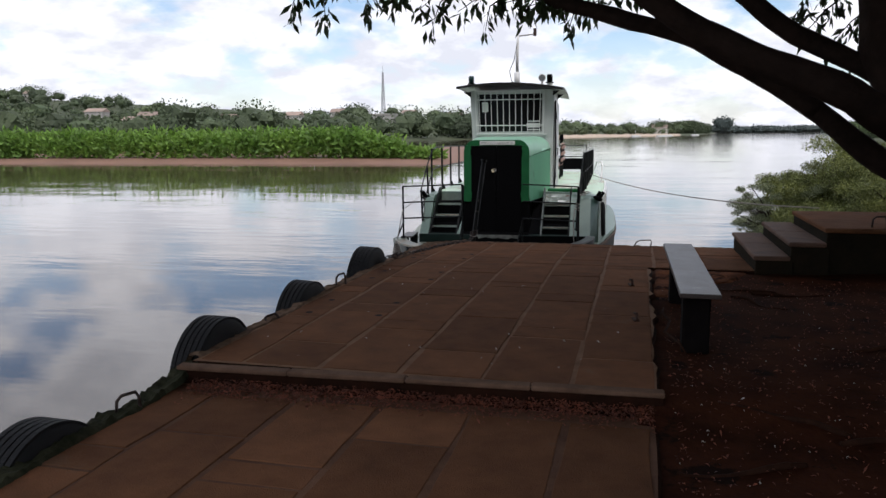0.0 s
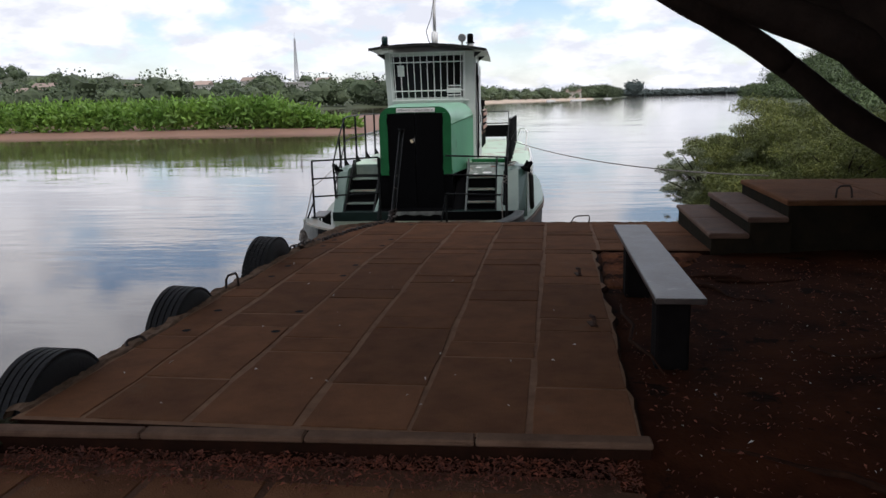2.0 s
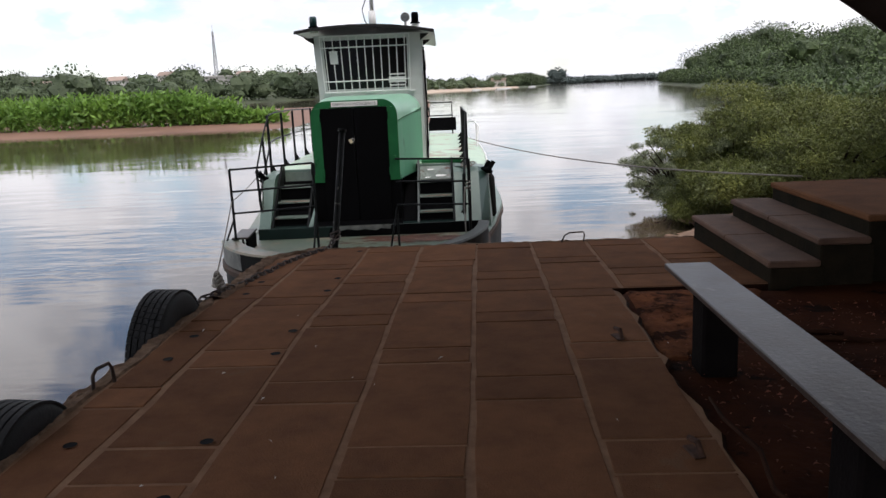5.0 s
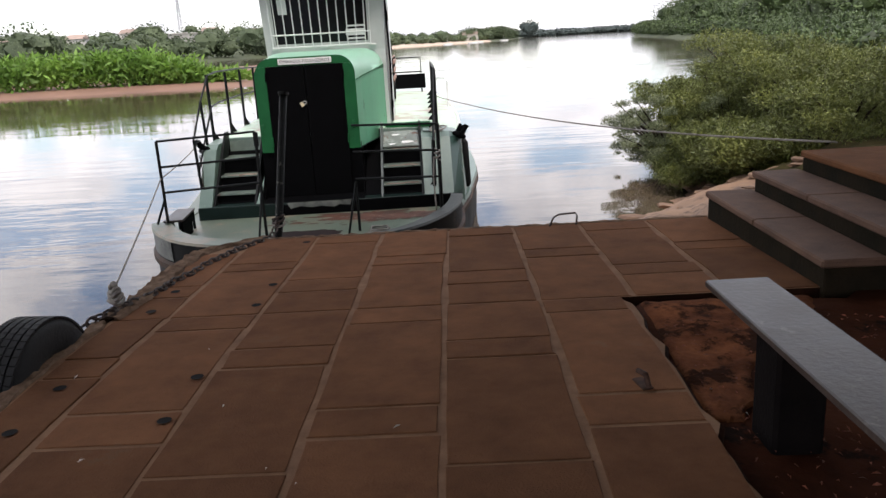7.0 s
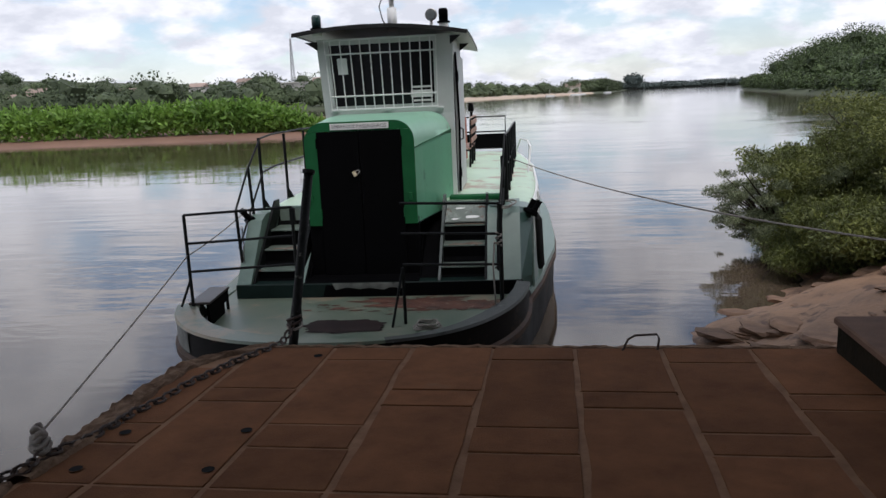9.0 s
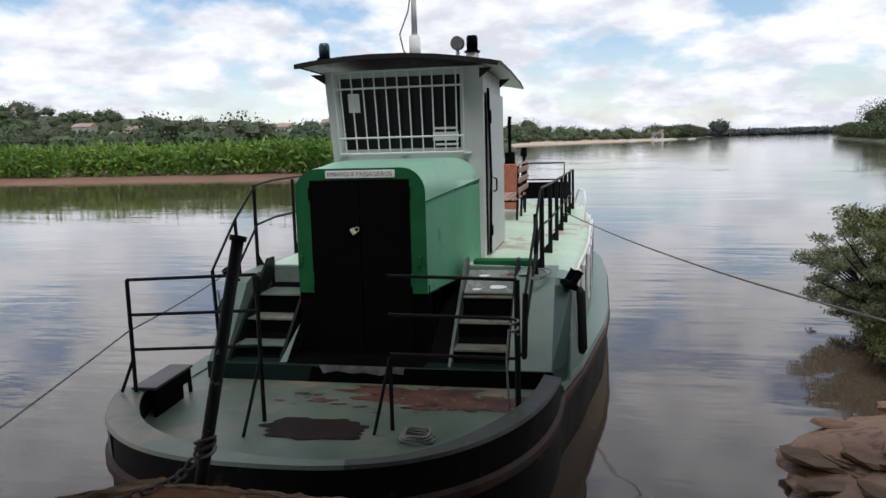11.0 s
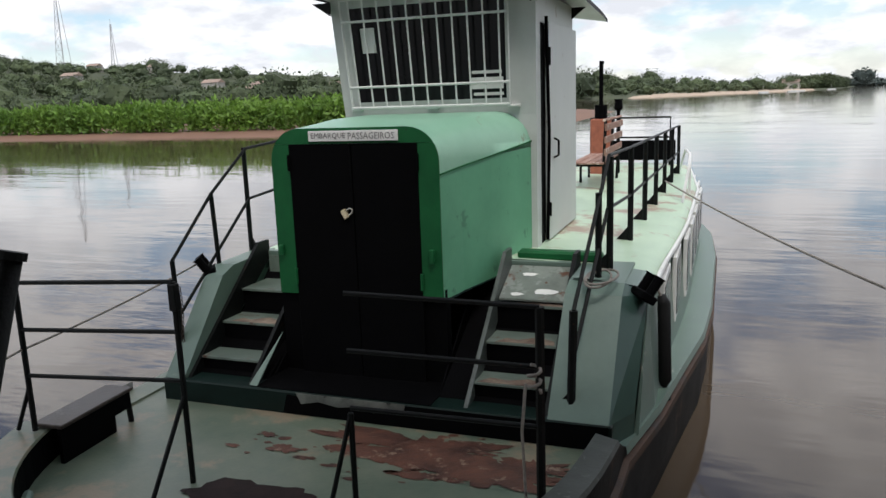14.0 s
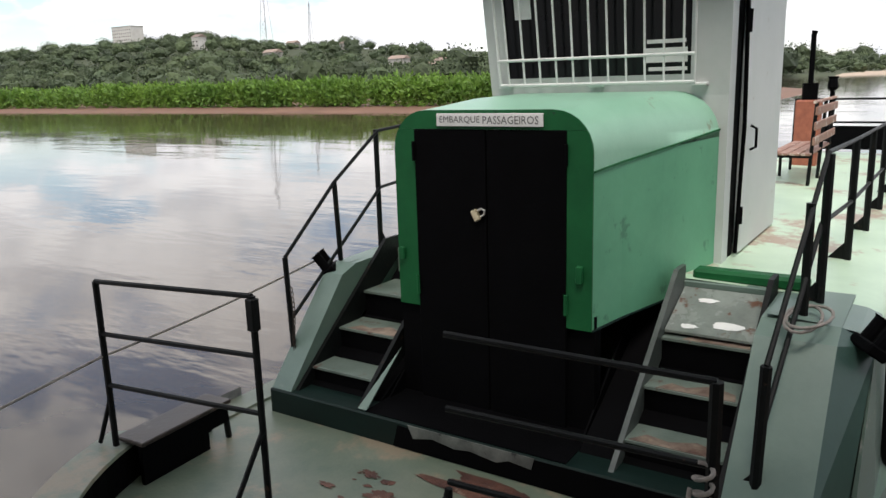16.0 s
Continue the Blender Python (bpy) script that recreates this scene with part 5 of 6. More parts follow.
rows = []
for v, l, r_, t, rad in ((0.012, 0.67, 0.67, 1.47, 0.24), (0.3, 0.69, 0.73, 1.49, 0.26), (0.7, 0.72, 0.84, 1.52, 0.28), (1.34, 0.76, 1.0, 1.53, 0.30)):
    rows.append(arch(l, r_, t, 0.22 + 0.03 * v, rad, v))
part("side_sheet", loft([r_[:4] for r_ in rows]), M_BOX, comp)
seam = [(r_[-1][0], r_[-1][1], 1.13 + 0.11 * r_[-1][1]) for r_ in rows]
part("side_sheet", loft([[s_, r_[-1]] for s_, r_ in zip(seam, rows)]), M_BOX, comp, "green painted steel side")
part("top_sheet", loft([r_[3:-1] + [s_] for s_, r_ in zip(seam, rows)]), M_BOXTOP, comp, "faded pale green rounded top", smooth=True)
part("seam", tube([(a + 0.003, b, c) for a, b, c in seam], 0.007, 5), M_GREEN, comp)
part("bottom_edge", tube([(r_[-1][0] + 0.002, r_[-1][1], r_[-1][2]) for r_ in rows], 0.008, 5), M_BAND, comp)
a_ = arch(0.67, 0.67, 1.47, 0.22, 0.24, 0)
part("frame_panel", prism([(-0.632, 0, 1.357)] + [q for q in a_ if q[2] > 1.36] + [(0.632, 0, 1.357)], (0, 0.012, 0)), M_GREEN, comp, "bright green door frame")
part("frame_panel", prism([(-0.67, 0, 0.22), (-0.515, 0, 0.22), (-0.515, 0, 1.356), (-0.632, 0, 1.356)] + [q for q in a_ if q[0] < 0 and 0.22 < q[2] < 1.35][::-1], (0, 0.012, 0)), M_GREEN, comp, "bright green door frame")
part("frame_panel", prism([(0.515, 0, 0.22), (0.67, 0, 0.22)] + [q for q in a_ if q[0] > 0 and 0.22 < q[2] < 1.35][::-1] + [(0.632, 0, 1.356), (0.515, 0, 1.356)], (0, 0.012, 0)), M_GREEN, comp, "bright green door frame")
for u0, u1 in ((-0.515, -0.004), (0.004, 0.515)):
    d = part("door_leaf", box(u0, u1, -0.005, 0.022, DK + 0.02, 1.355, 0.004), M_BLACK, comp, "black steel door leaf, closed")
    part("hinge", tube([((u0 if u0 < 0 else u1), -0.012, 1.16), ((u0 if u0 < 0 else u1), -0.012, 1.28)], 0.012, 6), M_BLACK, d)
    part("hinge", tube([((u0 if u0 < 0 else u1), -0.012, 0.30), ((u0 if u0 < 0 else u1), -0.012, 0.42)], 0.012, 6), M_GREEN, d)
part("latch", box(0.58, 0.62, -0.03, 0.0, 0.5, 0.6, 0.005), M_GREEN, comp)
part("latch", box(-0.645, -0.61, -0.03, 0.0, 0.52, 0.6, 0.005), M_GREEN, comp)

lock = thing("padlock", BOAT @ pose(-0.06, -0.02, 0.85, 0, 62, 0), "small brass padlock on the black door", "padlock")
part("body", box(-0.035, 0.035, -0.012, 0.012, -0.03, 0.015, 0.004), mat("brass", (0.72, 0.62, 0.42), (0.55, 0.46, 0.3), 20, 0.3, 0.7, bump=0), lock)
part("shackle", tube([(-0.02, 0, 0.01), (-0.02, 0, 0.045), (0, 0, 0.062), (0.02, 0, 0.045), (0.02, 0, 0.01)], 0.006, 6), M_METAL, lock)

sign = thing("sign", BOAT @ pose(0.02, -0.012, 1.41), "white sign lettered in black above the door", "sign")
part("board", box(-0.355, 0.355, -0.004, 0.008, -0.035, 0.04, 0.002), M_PAPER, sign)


def words(text, width, height, m, parent):
    cu = bpy.data.curves.new("lettering", "FONT")
    cu.body, cu.size, cu.extrude, cu.align_x, cu.align_y, cu.resolution_u = text, 1.0, 0.0, "CENTER", "CENTER", 2
    tmp = bpy.data.objects.new("lettering", cu)
    scene.collection.objects.link(tmp)
    me = bpy.data.meshes.new_from_object(tmp.evaluated_get(bpy.context.evaluated_depsgraph_get()))
    bpy.data.objects.remove(tmp)
    xs = [v.co.x for v in me.vertices]; ys = [v.co.y for v in me.vertices]
    sx, sy = width / (max(xs) - min(xs)), height / (max(ys) - min(ys))
    cx, cy = (max(xs) + min(xs)) / 2, (max(ys) + min(ys)) / 2
    for v in me.vertices:
        v.co = Vector(((v.co.x - cx) * sx, 0, (v.co.y - cy) * sy))
    me.materials.clear()
    me.materials.append(M_INK)
    ob = new("lettering", me)
    ob.parent = parent
    ob.matrix_local = m
    return ob


words("EMBARQUE", 0.28, 0.045, pose(-0.19, -0.0065, 0.002), sign)
words("PASSAGEIROS", 0.36, 0.045, pose(0.15, -0.0065, 0.002), sign)

# pilothouse
PH = part("pilothouse", bmesh.new(), M_WHITE, boat, "white steel pilothouse with a barred window")
UL, UR, V0, V1, WT = -0.71, 1.05, 1.34, 2.95, 2.5
LEAN = 0.13


def vf(w):
    return V0 - LEAN * (w - 1.5) if w > 1.5 else V0


def front_piece(u0, u1, w0, w1, name="front_wall"):
    rows = [(u0, w0), (u1, w0), (u1, w1), (u0, w1)]
    k = lambda u, w: (0.125 + (u - 0.125) * (1 + 0.035 * max(0, w - 1.5)), vf(w), w)
    part(name, prism([k(u, w) for u, w in rows], (0, 0.05, 0)), M_WHITE, PH)


GL, GR, G0, G1 = -0.56, 0.80, 1.64, 2.44
front_piece(UL, UR, RF, 1.5)
front_piece(UL, UR, 1.5, G0)
front_piece(UL, GL, G0, G1)
front_piece(GR, UR, G0, G1)
front_piece(UL, UR, G1, WT + 0.02)
part("side_wall", box(UL, UL + 0.05, V0 + 0.05, V1, RF, WT), M_WHITE, PH)
part("side_wall", box(UR - 0.05, UR, V0 + 0.05, 1.5, RF, WT), M_WHITE, PH)
part("side_wall", box(UR - 0.05, UR, 1.5, V1, 2.25, WT), M_WHITE, PH)
dr = part("side_door", box(UR - 0.005, UR + 0.035, 1.68, V1, RF + 0.03, 2.27, 0.006), M_WHITE, PH, "white side door")
part("hinge", tube([(UR + 0.04, 1.64, 1.9), (UR + 0.04, 1.64, 2.05)], 0.022, 6), M_BLACK, dr)
part("hinge", tube([(UR + 0.04, 1.64, 0.6), (UR + 0.04, 1.64, 0.72)], 0.022, 6), M_BLACK, dr)
part("handle", tube([(UR + 0.04, 1.85, 1.1), (UR + 0.08, 1.85, 1.12), (UR + 0.08, 1.85, 1.25), (UR + 0.04, 1.85, 1.27)], 0.01, 6), M_BLACK, dr)
# black sheet stands in for the unlit opening beside the door
part("door_gap", box(UR - 0.06, UR - 0.01, 1.5, 1.68, RF, 2.25), M_BLACK, PH)
part("door_rail", tube([(UR + 0.03, 1.6, RF + 0.05), (UR + 0.05, 1.6, 1.3), (UR + 0.03, 1.6, 2.3)], 0.016, 6), M_BLACK, PH)
part("back_wall", box(UL + 0.05, UR - 0.05, V1 - 0.05, V1, RF, WT), M_WHITE, PH)
# black sheets put the darkness of the unlit inside into colour
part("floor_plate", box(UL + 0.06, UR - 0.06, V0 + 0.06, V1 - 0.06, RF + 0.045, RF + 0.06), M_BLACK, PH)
part("shade_lining", box(UL + 0.06, UR - 0.06, V1 - 0.08, V1 - 0.06, RF + 0.06, WT), M_BLACK, PH)
part("shade_lining", box(UL + 0.055, UL + 0.06, V0 + 0.06, V1 - 0.06, RF + 0.06, WT), M_BLACK, PH)
part("shade_lining", box(UR - 0.07, UR - 0.065, V0 + 0.06, V1 - 0.06, RF + 0.06, WT), M_BLACK, PH)


def gp(u, w, d):
    return (0.125 + (u - 0.125) * (1 + 0.035 * max(0, w - 1.5)), vf(w) - d, w)


part("window_pane", prism([gp(GL, G0, -0.03), gp(GR, G0, -0.03), gp(GR, G1, -0.03), gp(GL, G1, -0.03)], (0, 0.006, 0)), M_GLASSDK, PH, "dark window glass")
grille = part("grille", tube([gp(GL - 0.04, G0 - 0.05, 0.05), gp(GR + 0.04, G0 - 0.05, 0.05), gp(GR + 0.04, G1 + 0.06, 0.05), gp(GL - 0.04, G1 + 0.06, 0.05), gp(GL - 0.04, G0 - 0.05, 0.05)], 0.013, 6), M_GRILLE, PH, "white bars over the window")
for i in range(11):
    u = GL + 0.035 + (GR - GL - 0.07) * i / 10
    part("bar", tube([gp(u, G0 - 0.05, 0.05), gp(u, G1 + 0.06, 0.05)], 0.0085, 6), M_GRILLE, grille)
for w in (G0 + 0.13, G1 - 0.12):
    part("cross_bar", tube([gp(GL - 0.04, w, 0.055), gp(GR + 0.04, w, 0.055)], 0.011, 6), M_GRILLE, grille)
for u in (GL - 0.06, 0.1, GR + 0.02):
    part("lug", box(u, u + 0.1, V0 - 0.06, V0 + 0.0, G0 - 0.075, G0 - 0.055, 0.004), M_GRILLE, grille)
for i, (u0, u1, w0, w1) in enumerate(((0.50, 0.76, 1.845, 1.87), (0.48, 0.77, 1.72, 1.815), (0.51, 0.77, 1.665, 1.69), (-0.47, -0.34, 2.06, 2.27))):
    solo("paper_notice", prism([gp(u0, w0, -0.02), gp(u1, w0, -0.02), gp(u1, w1, -0.02), gp(u0, w1, -0.02)], (0, 0.003, 0)), M_PAPER, "white paper stuck behind the window bars", "paper", "papers in the window", m=BOAT)

# pilothouse roof, crowned, with dark edge
rows = []
for v, dz in ((0.98, 0.0), (1.2, 0.02), (2.2, 0.0), (3.4, -0.06), (3.75, -0.1)):
    rows.append([(0.14 + 1.14 * k, v, 2.565 - 0.03 * k + 0.10 * (1 - k * k) + dz) for k in (-1, -0.8, -0.5, -0.2, 0.1, 0.4, 0.7, 0.9, 1)])
part("roof", loft(rows), M_ROOFBLK, PH, "thin dark crowned roof", smooth=True)
part("roof_edge", loft([[(a, b - 0.004, c + 0.006) for a, b, c in rows[0]], [(a, b - 0.004, c - 0.045) for a, b, c in rows[0]], [(a, b + 0.03, c - 0.045) for a, b, c in rows[0]]]), M_ROOFBLK, PH)
for k in (0, -1):
    e = [r_[k] for r_ in rows]
    part("roof_edge", loft([[(a, b, c + 0.006) for a, b, c in e], [(a + (0.01 if k else -0.01), b, c - 0.045) for a, b, c in e]]), M_ROOFBLK, PH)
part("soffit", loft([[(a, b, c - 0.03) for a, b, c in r_] for r_ in rows]), M_WHITE, PH, "pale roof underside")
for v in (1.15, 2.9):
    part("bracket", prism([(UR, v, 2.38), (UR, v, 2.49), (1.19, v, 2.49)], (0, 0.02, 0)), M_ROOFBLK, PH)
    part("bracket", prism([(UL, v, 2.38), (-0.88, v, 2.49), (UL, v, 2.49)], (0, 0.02, 0)), M_ROOFBLK, PH)


def lantern(u, v, mt, label):
    th = thing("navigation_lamp", BOAT @ pose(u, v, 2.60), label, "lamp", "navigation lamps on the roof")
    part("base", box(-0.06, 0.06, -0.06, 0.06, -0.04, 0.05, 0.01), M_PAPER, th)
    part("rim", tube([(0, 0, 0.05), (0, 0, 0.07)], 0.085, 12), M_BLACK, th)
    part("lens", tube([(0, 0, 0.07), (0, 0, 0.2), (0, 0, 0.23)], [0.06, 0.062, 0.05], 12), mt, th, smooth=True)


lantern(-0.70, 1.15, mat("lens_green", (0.02, 0.06, 0.06), (0.015, 0.04, 0.04), 4, 0.3, bump=0), "dark green navigation lamp on the roof")
lantern(0.98, 1.15, M_BLACK, "black navigation lamp on the roof")
sl = thing("searchlight", BOAT @ pose(0.82, 1.15, 2.62), "round chrome searchlight on the roof", "searchlight")
part("bracket", tube([(0, 0, -0.02), (0, 0, 0.06)], 0.02, 8), M_METAL, sl)
part("drum", tube([(0, -0.03, 0.14), (0, 0.0, 0.14), (0, 0.09, 0.14), (0, 0.13, 0.14)], [0.074, 0.08, 0.066, 0.03], 16), M_METAL, sl, smooth=True)
part("lens", tube([(0, -0.036, 0.14), (0, -0.030, 0.14)], 0.068, 16), M_LAMPGL, sl)
mast = thing("mast", BOAT @ pose(0.24, 1.6, 2.64), "white pipe mast with a small lamp arm", "mast")
part("socket", tube([(0, 0, -0.03), (0, 0, 0.28)], 0.065, 12), M_PAPER, mast, smooth=True)
part("pole", tube([(0, 0, 0.28), (0, 0, 0.65), (0.02, 0, 1.25)], [0.035, 0.03, 0.026], 10), M_PAPER, mast, smooth=True)
part("arm", tube([(0.02, 0, 1.05), (0.38, 0, 1.08)], 0.015, 6), M_METAL, mast)
part("lamp", tube([(0.38, 0, 1.04), (0.38, 0, 1.2)], 0.035, 8), M_IRON, mast)
part("cable", tube([(0.0, -0.03, 0.9), (-0.06, -0.04, 0.55), (-0.16, -0.06, 0.3), (-0.12, -0.07, 0.12), (-0.05, -0.07, 0.0)], 0.009, 6), M_INK, mast, smooth=True)


# railings
def bar(parent, pts, r=0.014, mt=M_RAIL, name="rail"):
    part(name, tube(pts, r, 7), mt, parent)


def foot(parent, u, v, w, du):
    part("foot_plate", prism([(u, v - 0.004, w), (u + du, v - 0.004, w), (u, v - 0.004, w + 0.16)], (0, 0.008, 0)), M_RAIL, parent)


gl_ = part("bow_rail", bmesh.new(), M_RAIL, boat, "black three-bar rail on the foredeck")
A, B_ = Vector((-1.55, -1.59, 0.63)), Vector((-0.43, -1.5, 0.67))
for q, lo in ((A, -0.34), (B_, DK)):
    bar(gl_, [(q.x, q.y, lo), tuple(q)], 0.018, name="post")
for dz in (0, -0.30, -0.60):
    bar(gl_, [tuple(A + Vector((0, 0, dz))), tuple(B_ + Vector((0, 0, dz)))])
bar(gl_, [(A.x, A.y, -0.05), (A.x - 0.12, A.y - 0.02, -0.34)], name="brace")
bar(gl_, [(B_.x, B_.y, -0.02), (B_.x - 0.02, B_.y - 0.36, DK)], name="brace")
part("clasp", box(B_.x - 0.02, B_.x + 0.03, B_.y - 0.03, B_.y + 0.02, 0.5, 0.66, 0.005), M_RAIL, gl_)
gr_ = part("bow_rail", bmesh.new(), M_RAIL, boat, "black three-bar rail on the foredeck")
A, B_ = Vector((0.70, -1.56, 0.68)), Vector((1.70, -1.42, 0.63))
bar(gr_, [(A.x, A.y, DK), (A.x, A.y, 0.02)], 0.017, name="post")
bar(gr_, [(A.x, A.y, 0.02), (A.x - 0.12, A.y - 0.12, DK)], name="brace")
bar(gr_, [(B_.x, B_.y, -0.5), tuple(B_)], 0.024, name="post")
for dz in (0, -0.31, -0.63):
    bar(gr_, [tuple(A + Vector((0, 0, dz))), tuple(B_ + Vector((0, 0, dz)))])
tie = thing("tie_rope", BOAT @ pose(1.68, -1.46, 0), "pale rope tied round a rail post", "rope")
part("turn", tube([(0.032 * math.cos(a), 0.032 * math.sin(a), 0.2 + 0.009 * a) for a in (0.6 * k for k in range(26))], 0.009, 6), M_ROPE, tie, smooth=True)
part("tail", tube([(-0.04, -0.02, 0.25), (-0.06, -0.03, 0.0), (-0.05, -0.02, -0.3), (-0.04, 0.0, -0.57)], 0.009, 6), M_ROPE, tie, smooth=True)

lr = part("stair_rail", bmesh.new(), M_RAIL, boat, "black stair and roof rail")
L = [(-1.53, -0.18, 0.47), (-1.53, 0.38, 0.93), (-1.53, 0.93, 1.27)]
bar(lr, L + [(-1.56, 1.5, 1.30), (-1.60, 3.2, 1.30), (-1.62, 6.2, 1.25)])
bar(lr, [(-1.53, -0.18, 0.0), (-1.53, 0.93, 0.82), (-1.56, 1.5, 0.85), (-1.60, 3.2, 0.85), (-1.62, 6.2, 0.82)])
bar(lr, [(-1.50, -0.18, -0.42), L[0]], 0.02, name="post")
bar(lr, [(-1.50, 0.38, 0.1), L[1]], 0.02, name="post")
for v in (0.93, 2.1, 3.2, 4.4, 5.4, 6.2):
    bar(lr, [(-1.54 - 0.01 * v, v, RF - 0.05), (-1.54 - 0.01 * v, v, 1.28)], 0.022, name="post")
    foot(lr, -1.52 - 0.01 * v, v, RF - 0.05, 0.09)
foot(lr, -1.48, -0.18, -0.42, 0.12)
foot(lr, -1.48, 0.38, 0.08, 0.1)
ch = thing("stair_chain", BOAT @ pose(-1.47, -0.2, 0), "thin hanging chain by the steps", "chain")
for i in range(14):
    ring_pts = [(0.011 * math.cos(a), 0, 0.022 * math.sin(a)) for a in (2 * math.pi * s / 8 for s in range(9))]
    part("link", tube(ring_pts, 0.004, 4, cap=False), M_IRON, ch, at=pose(0.01 * math.sin(i * 0.4), 0, 0.25 - i * 0.035, 0, 0, 90 * (i % 2)))

rr_ = part("stair_rail", bmesh.new(), M_RAIL, boat, "black stair and roof rail")
R0, R1 = (1.66, -0.30, 0.30), (1.73, 0.75, 1.20)
tops = [(1.73 + 0.012 * v, v, 1.20 - 0.012 * v) for v in (0.75, 1.95, 3.1, 4.25, 5.4, 6.6, 7.9)]
bar(rr_, [R0, R1] + tops[1:])
bar(rr_, [(1.66, -0.28, 0.0)] + [(1.72, 0.75, 0.80)] + [(a, b, c - 0.42) for a, b, c in tops[1:]], 0.014)
bar(rr_, [(1.64, -0.30, -0.42), R0], 0.028, name="post")
foot(rr_, 1.62, -0.30, -0.42, -0.14)
bar(rr_, [(1.70, 0.45, 0.1), (1.70, 0.45, 0.96)], 0.024, name="post")
for a, b, c in tops:
    bar(rr_, [(a, b, RF - 0.06), (a, b, c)], 0.026, name="post")
    foot(rr_, a - 0.02, b, RF - 0.04, -0.14)
sr = part("stern_rail", bmesh.new(), M_RAIL, boat, "stern rails")
bar(sr, [(2.05, 4.6, 0.25), (2.12, 4.9, 0.75), (2.08, 6.0, 0.8), (1.95, 7.6, 0.75), (1.8, 8.6, 0.3)], 0.018, M_PAPER)
bar(sr, [(2.1, 5.6, 0.22), (2.1, 5.6, 0.78)], 0.016, M_PAPER, "post")
bar(sr, [(0.2, 9.3, RF), (0.2, 9.3, 1.2), (1.6, 9.3, 1.2), (1.6, 9.3, RF)], 0.02)
bar(sr, [(0.2, 9.3, 0.85), (1.6, 9.3, 0.85)], 0.016)
part("stern_board", box(0.6, 1.7, 9.2, 9.26, RF + 0.1, RF + 0.45, 0.01), M_BLACK, sr)

# green hatch edge near the top of the steps, and rope over it
part("hatch_edge", box(0.98, 1.66, 0.9, 1.02, RF, RF + 0.08, 0.02), M_GREEN, boat, "green steel edge at the top of the steps")
coil = thing("rope_coil", BOAT @ pose(1.72, 0.4, 0.36), "loose loops of pale mooring rope", "rope")
for i in range(2):
    part("loop", tube([((0.09 + 0.02 * i) * math.cos(a) + 0.03 * i, (0.2 - 0.02 * i) * math.sin(a) - 0.1, 0.015 + 0.012 * i + 0.02 * math.sin(a + i)) for a in (0.45 * k for k in range(15))], 0.009, 6), M_ROPE, coil, smooth=True)
deck_rope = thing("rope_coil", BOAT @ pose(0.95, -1.75, DK + 0.01), "small coil of pale rope on the deck", "rope")
for i in range(3):
    part("loop", tube([((0.14 - 0.02 * i) * math.cos(a), (0.1 + 0.01 * i) * math.sin(a), 0.012 + 0.022 * i + 0.01 * math.sin(3 * a)) for a in (0.45 * k for k in range(15))], 0.011, 6), M_ROPE, deck_rope, smooth=True)

# fender tubes and black bollards at the cabin's corners
for s, u in ((1, 2.12), (-1, -1.62)):
    fd = thing("fender", BOAT @ pose(u, 0.75, 0), "black rubber fender hung at the cabin corner", "fender", "hanging fenders")
    part("body", tube([(0.0, 0, 0.16), (0.02 * s, 0, 0.1), (0.04 * s, 0, -0.5), (0.03 * s, 0, -0.55)], [0.03, 0.048, 0.048, 0.025], 10), M_RUBBER, fd, smooth=True)
    part("knob", tube([(0.04 * s, 0, -0.57), (0.05 * s, -0.02, -0.70)], 0.04, 8), M_RUBBER, fd, smooth=True)
    part("lanyard", tube([(-0.06 * s, 0, 0.3), (0, 0, 0.14)], 0.01, 6), M_ROPE, fd)
    bo = thing("bollard", BOAT @ pose(u - 0.07 * s, 0.28, 0.30, 0, 35 * s, 30), "black twin bollard on the cabin shoulder", "bollard", "bollards on the cabin")
    part("base", box(-0.06, 0.06, -0.1, 0.1, -0.06, 0.0, 0.01), M_BLACK, bo)
    for y in (-0.06, 0.07):
        part("post", tube([(0, y, 0), (0, y, 0.12), (0, y, 0.13)], [0.035, 0.035, 0.045], 10), M_BLACK, bo)

# leaning pile before the bow, plank seat and cleat inside the bulwark
pile = thing("mooring_pile", BOAT @ pose(-0.05, -3.86, -1.6), "leaning scuffed black mooring pile between landing and bow", "pile")
part("pipe", tube([(0, 0, 0), (0.265, 0.80, 2.76)], 0.037, 12), M_PILE, pile, smooth=True)
part("collar", tube([(0.264, 0.796, 2.752), (0.267, 0.804, 2.78)], 0.051, 16), M_PILE, pile)
wrap = thing("chain_wrap", BOAT @ pose(0.10, -3.40, -0.02), "rusty chain and rag wound round the pile", "chain")
for i in range(3):
    part("turn", tube([(0.056 * math.cos(a), 0.056 * math.sin(a), 0.03 * i + 0.02 * math.sin(a + i)) for a in (0.5 * k for k in range(14))], 0.011, 6), M_IRON if i else M_ROPE, wrap, smooth=True)
st = thing("plank_seat", BOAT @ pose(-1.55, -1.18, DK, 0, 0, 4), "low dark plank seat beside the bulwark", "seat")
part("seat", box(-0.10, 0.13, -0.36, 0.34, 0.235, 0.262, 0.006), M_BENCH, st)
part("apron", box(0.09, 0.12, -0.36, 0.14, 0.0, 0.235), M_BLACK, st)
part("apron", box(0.09, 0.12, 0.14, 0.31, 0.12, 0.235), M_BLACK, st)
for a, b in ((-0.08, 0.3), (0.1, 0.3)):
    part("leg", tube([(a, b + 0.02, 0), (a, b, 0.235)], 0.02, 6), M_RAIL, st)
cl = thing("deck_cleat", BOAT @ pose(-1.25, -1.95, DK), "short pale pipe stub lying inside the bow", "cleat")
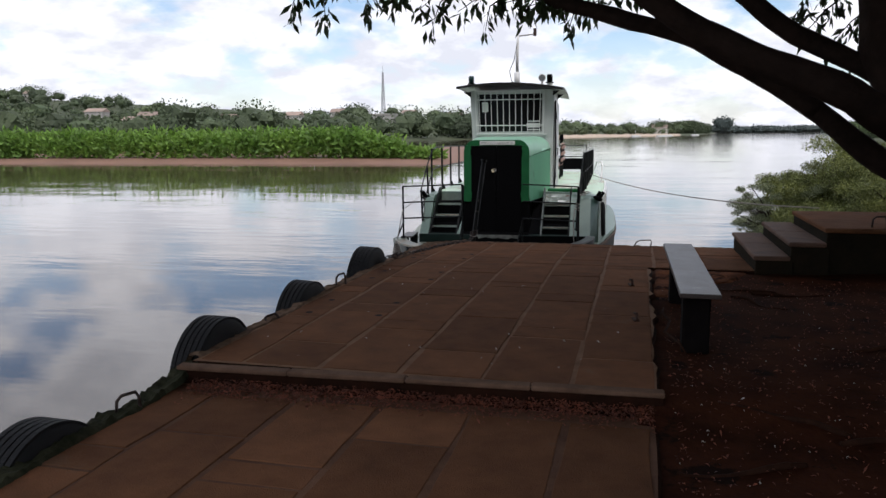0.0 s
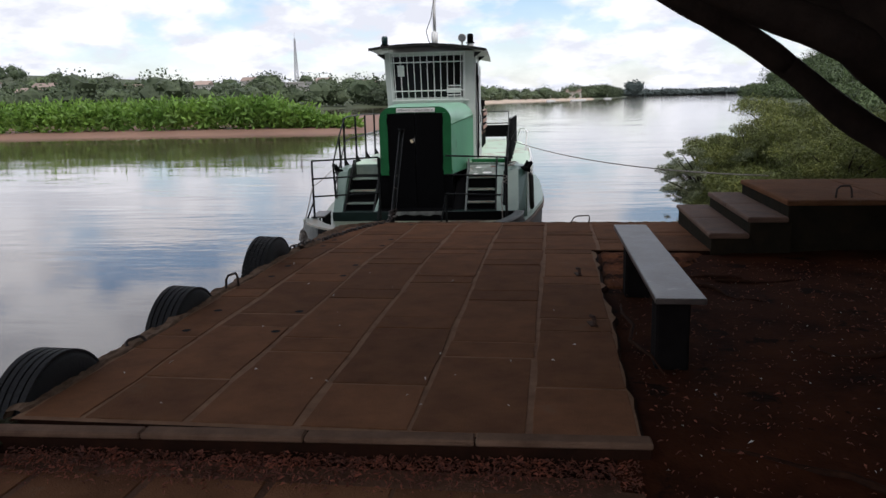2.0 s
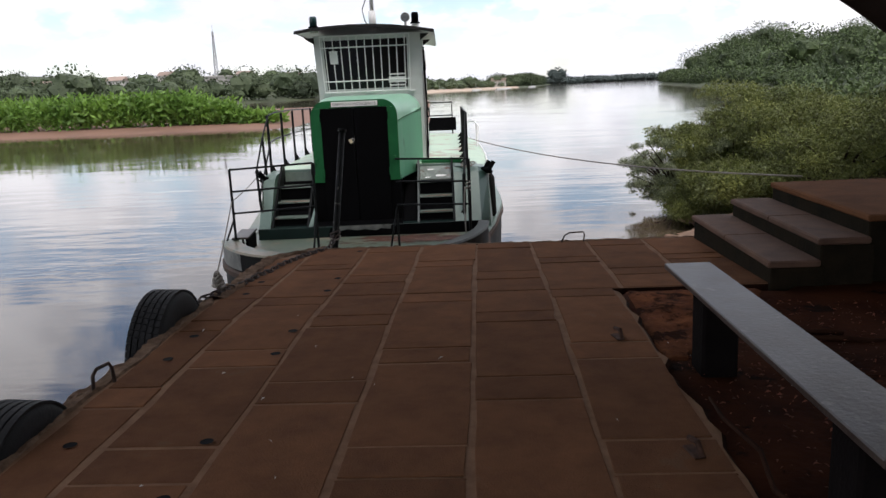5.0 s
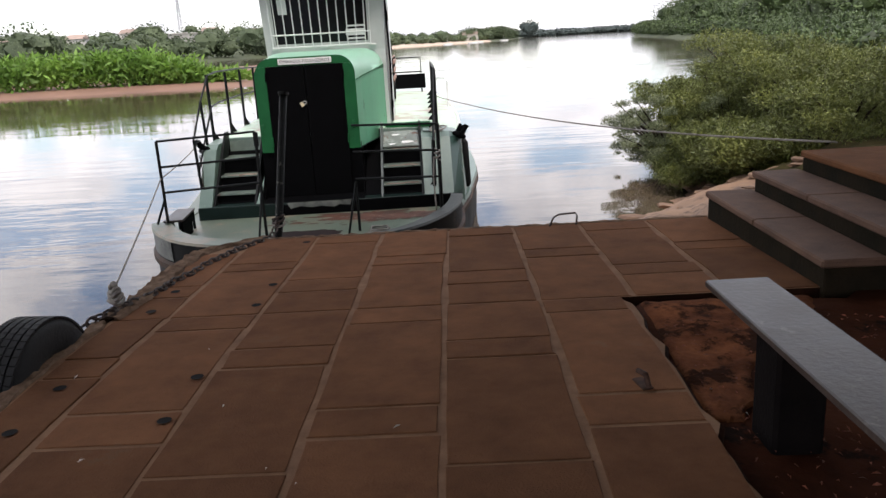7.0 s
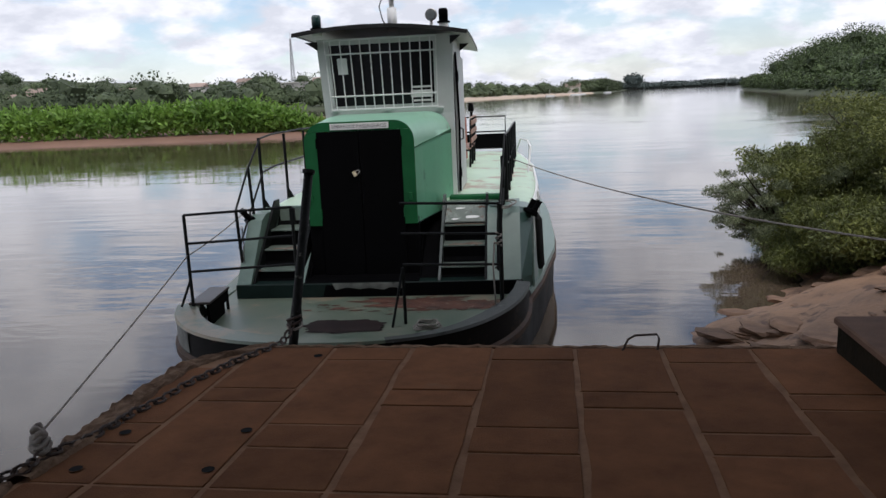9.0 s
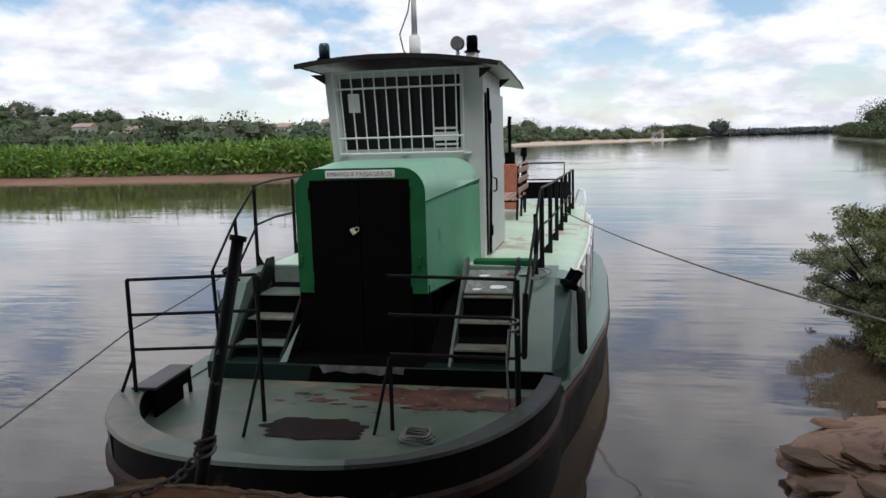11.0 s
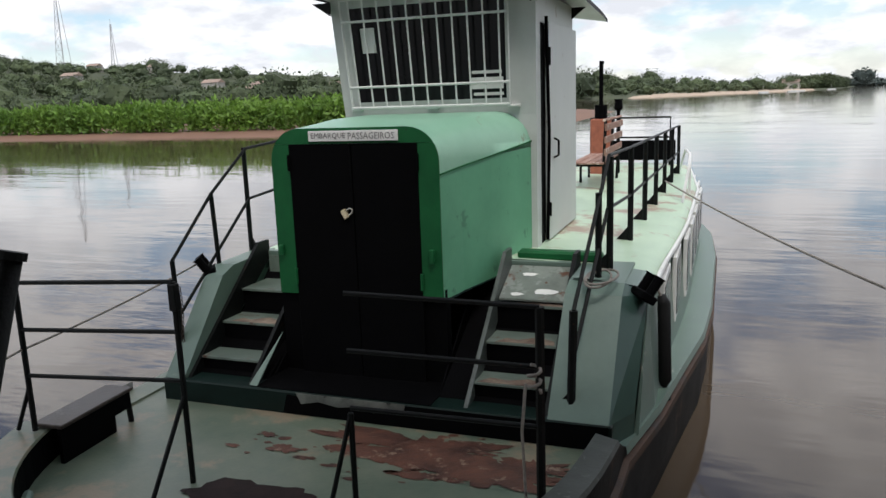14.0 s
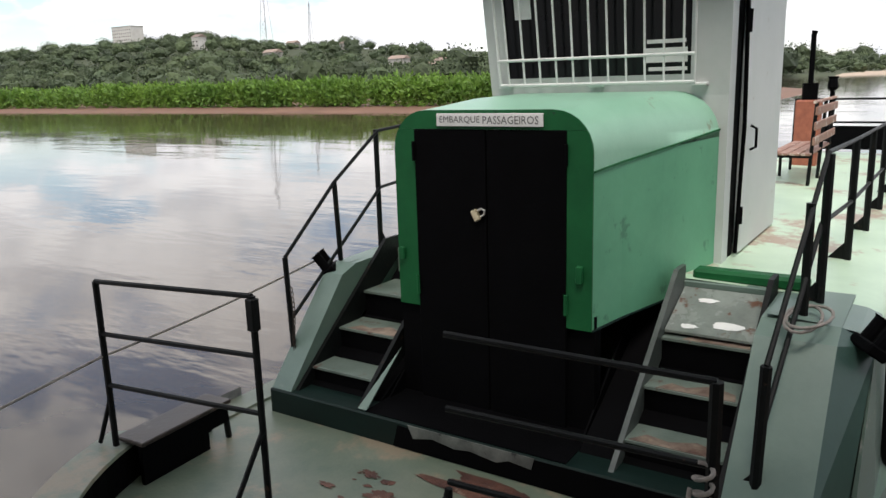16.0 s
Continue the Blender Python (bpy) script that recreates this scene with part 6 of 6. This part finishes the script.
part("stub", tube([(0, 0, 0.03), (0.16, -0.18, 0.05)], 0.03, 8), M_SLOPE, cl)

# slatted bench on the roof deck, funnel casing with the exhaust pipe behind it
M_SLAT = mat("faded_slat", (0.36, 0.21, 0.16), (0.22, 0.11, 0.08), 9, 0.7, bump=0.3, dirt=(0.62, 0.55, 0.48), dirt_amount=0.3, dirt_scale=8)
db = thing("deck_bench", BOAT @ pose(0.46, 6.2, RF), "faded orange-brown slatted bench on the roof deck", "bench")
for v in (-0.72, 0.0, 0.72):
    part("leg", tube([(0.10, v, 0.0), (0.10, v, 0.36)], 0.02, 6), M_RAIL, db)
    part("leg", tube([(0.52, v, 0.0), (0.56, v, 0.95)], 0.022, 6), M_RAIL, db)
    part("bearer", box(0.06, 0.54, v - 0.02, v + 0.02, 0.33, 0.365), M_RAIL, db)
for k in range(4):
    part("seat_slat", box(0.10 + 0.115 * k, 0.20 + 0.115 * k, -0.85, 0.85, 0.366, 0.392, 0.006), M_SLAT, db)
for k in range(3):
    part("back_slat", box(0.555 + 0.006 * k, 0.58 + 0.006 * k, -0.85, 0.85, 0.48 + 0.165 * k, 0.57 + 0.165 * k, 0.006), M_SLAT, db)
part("top_rail", tube([(0.56, -0.87, 0.95), (0.56, 0.87, 0.95)], 0.018, 6), M_SLAT, db)
ex = thing("exhaust_pipe", BOAT @ pose(0.64, 7.6, RF), "black exhaust pipe above an orange funnel casing", "pipe")
part("casing", box(-0.15, 0.15, -0.15, 0.15, 0, 0.90, 0.02), M_ORANGE, ex, "faded orange funnel casing")
part("sleeve", tube([(0, 0, 0.90), (0, 0, 1.12)], 0.10, 12), M_BLACK, ex)
part("pipe", tube([(0, 0, 1.12), (0, 0, 1.74), (0.01, 0, 1.80)], [0.034, 0.034, 0.04], 8), M_BLACK, ex)
vent = thing("vent_pipe", BOAT @ pose(0.90, 7.7, RF), "short black vent pipe with a flared cap", "pipe")
part("stem", tube([(0, 0, 0), (0, 0, 1.02)], 0.03, 8), M_BLACK, vent)
part("cap", tube([(0, 0, 1.02), (0, 0, 1.06), (0, 0, 1.17), (0, 0, 1.2)], [0.05, 0.07, 0.055, 0.07], 10), M_BLACK, vent)

# mooring lines
def line(name, a, b, drop, r, label):
    return solo(name, tube(sag(a, b, drop, 20), r, 6), M_ROPE, label, "rope", "mooring ropes", smooth=True)


line("mooring_rope", on_boat(1.80, 5.4, 0.50), (3.42, 4.95, 0.53), 0.16, 0.0105, "long sagging rope from the boat to the platform")
pts = [Vector((-2.2, 3.02, 0.08)), on_boat(-1.55, -1.62, 0.2), on_boat(-1.60, 0.2, 0.36)]
solo("mooring_rope", tube(sag(pts[0], pts[1], 0.015) + sag(pts[1], pts[2], 0.02)[1:], 0.0075, 6), M_ROPE, "taut rope from the landing round a rail post", "rope", "mooring ropes", smooth=True)
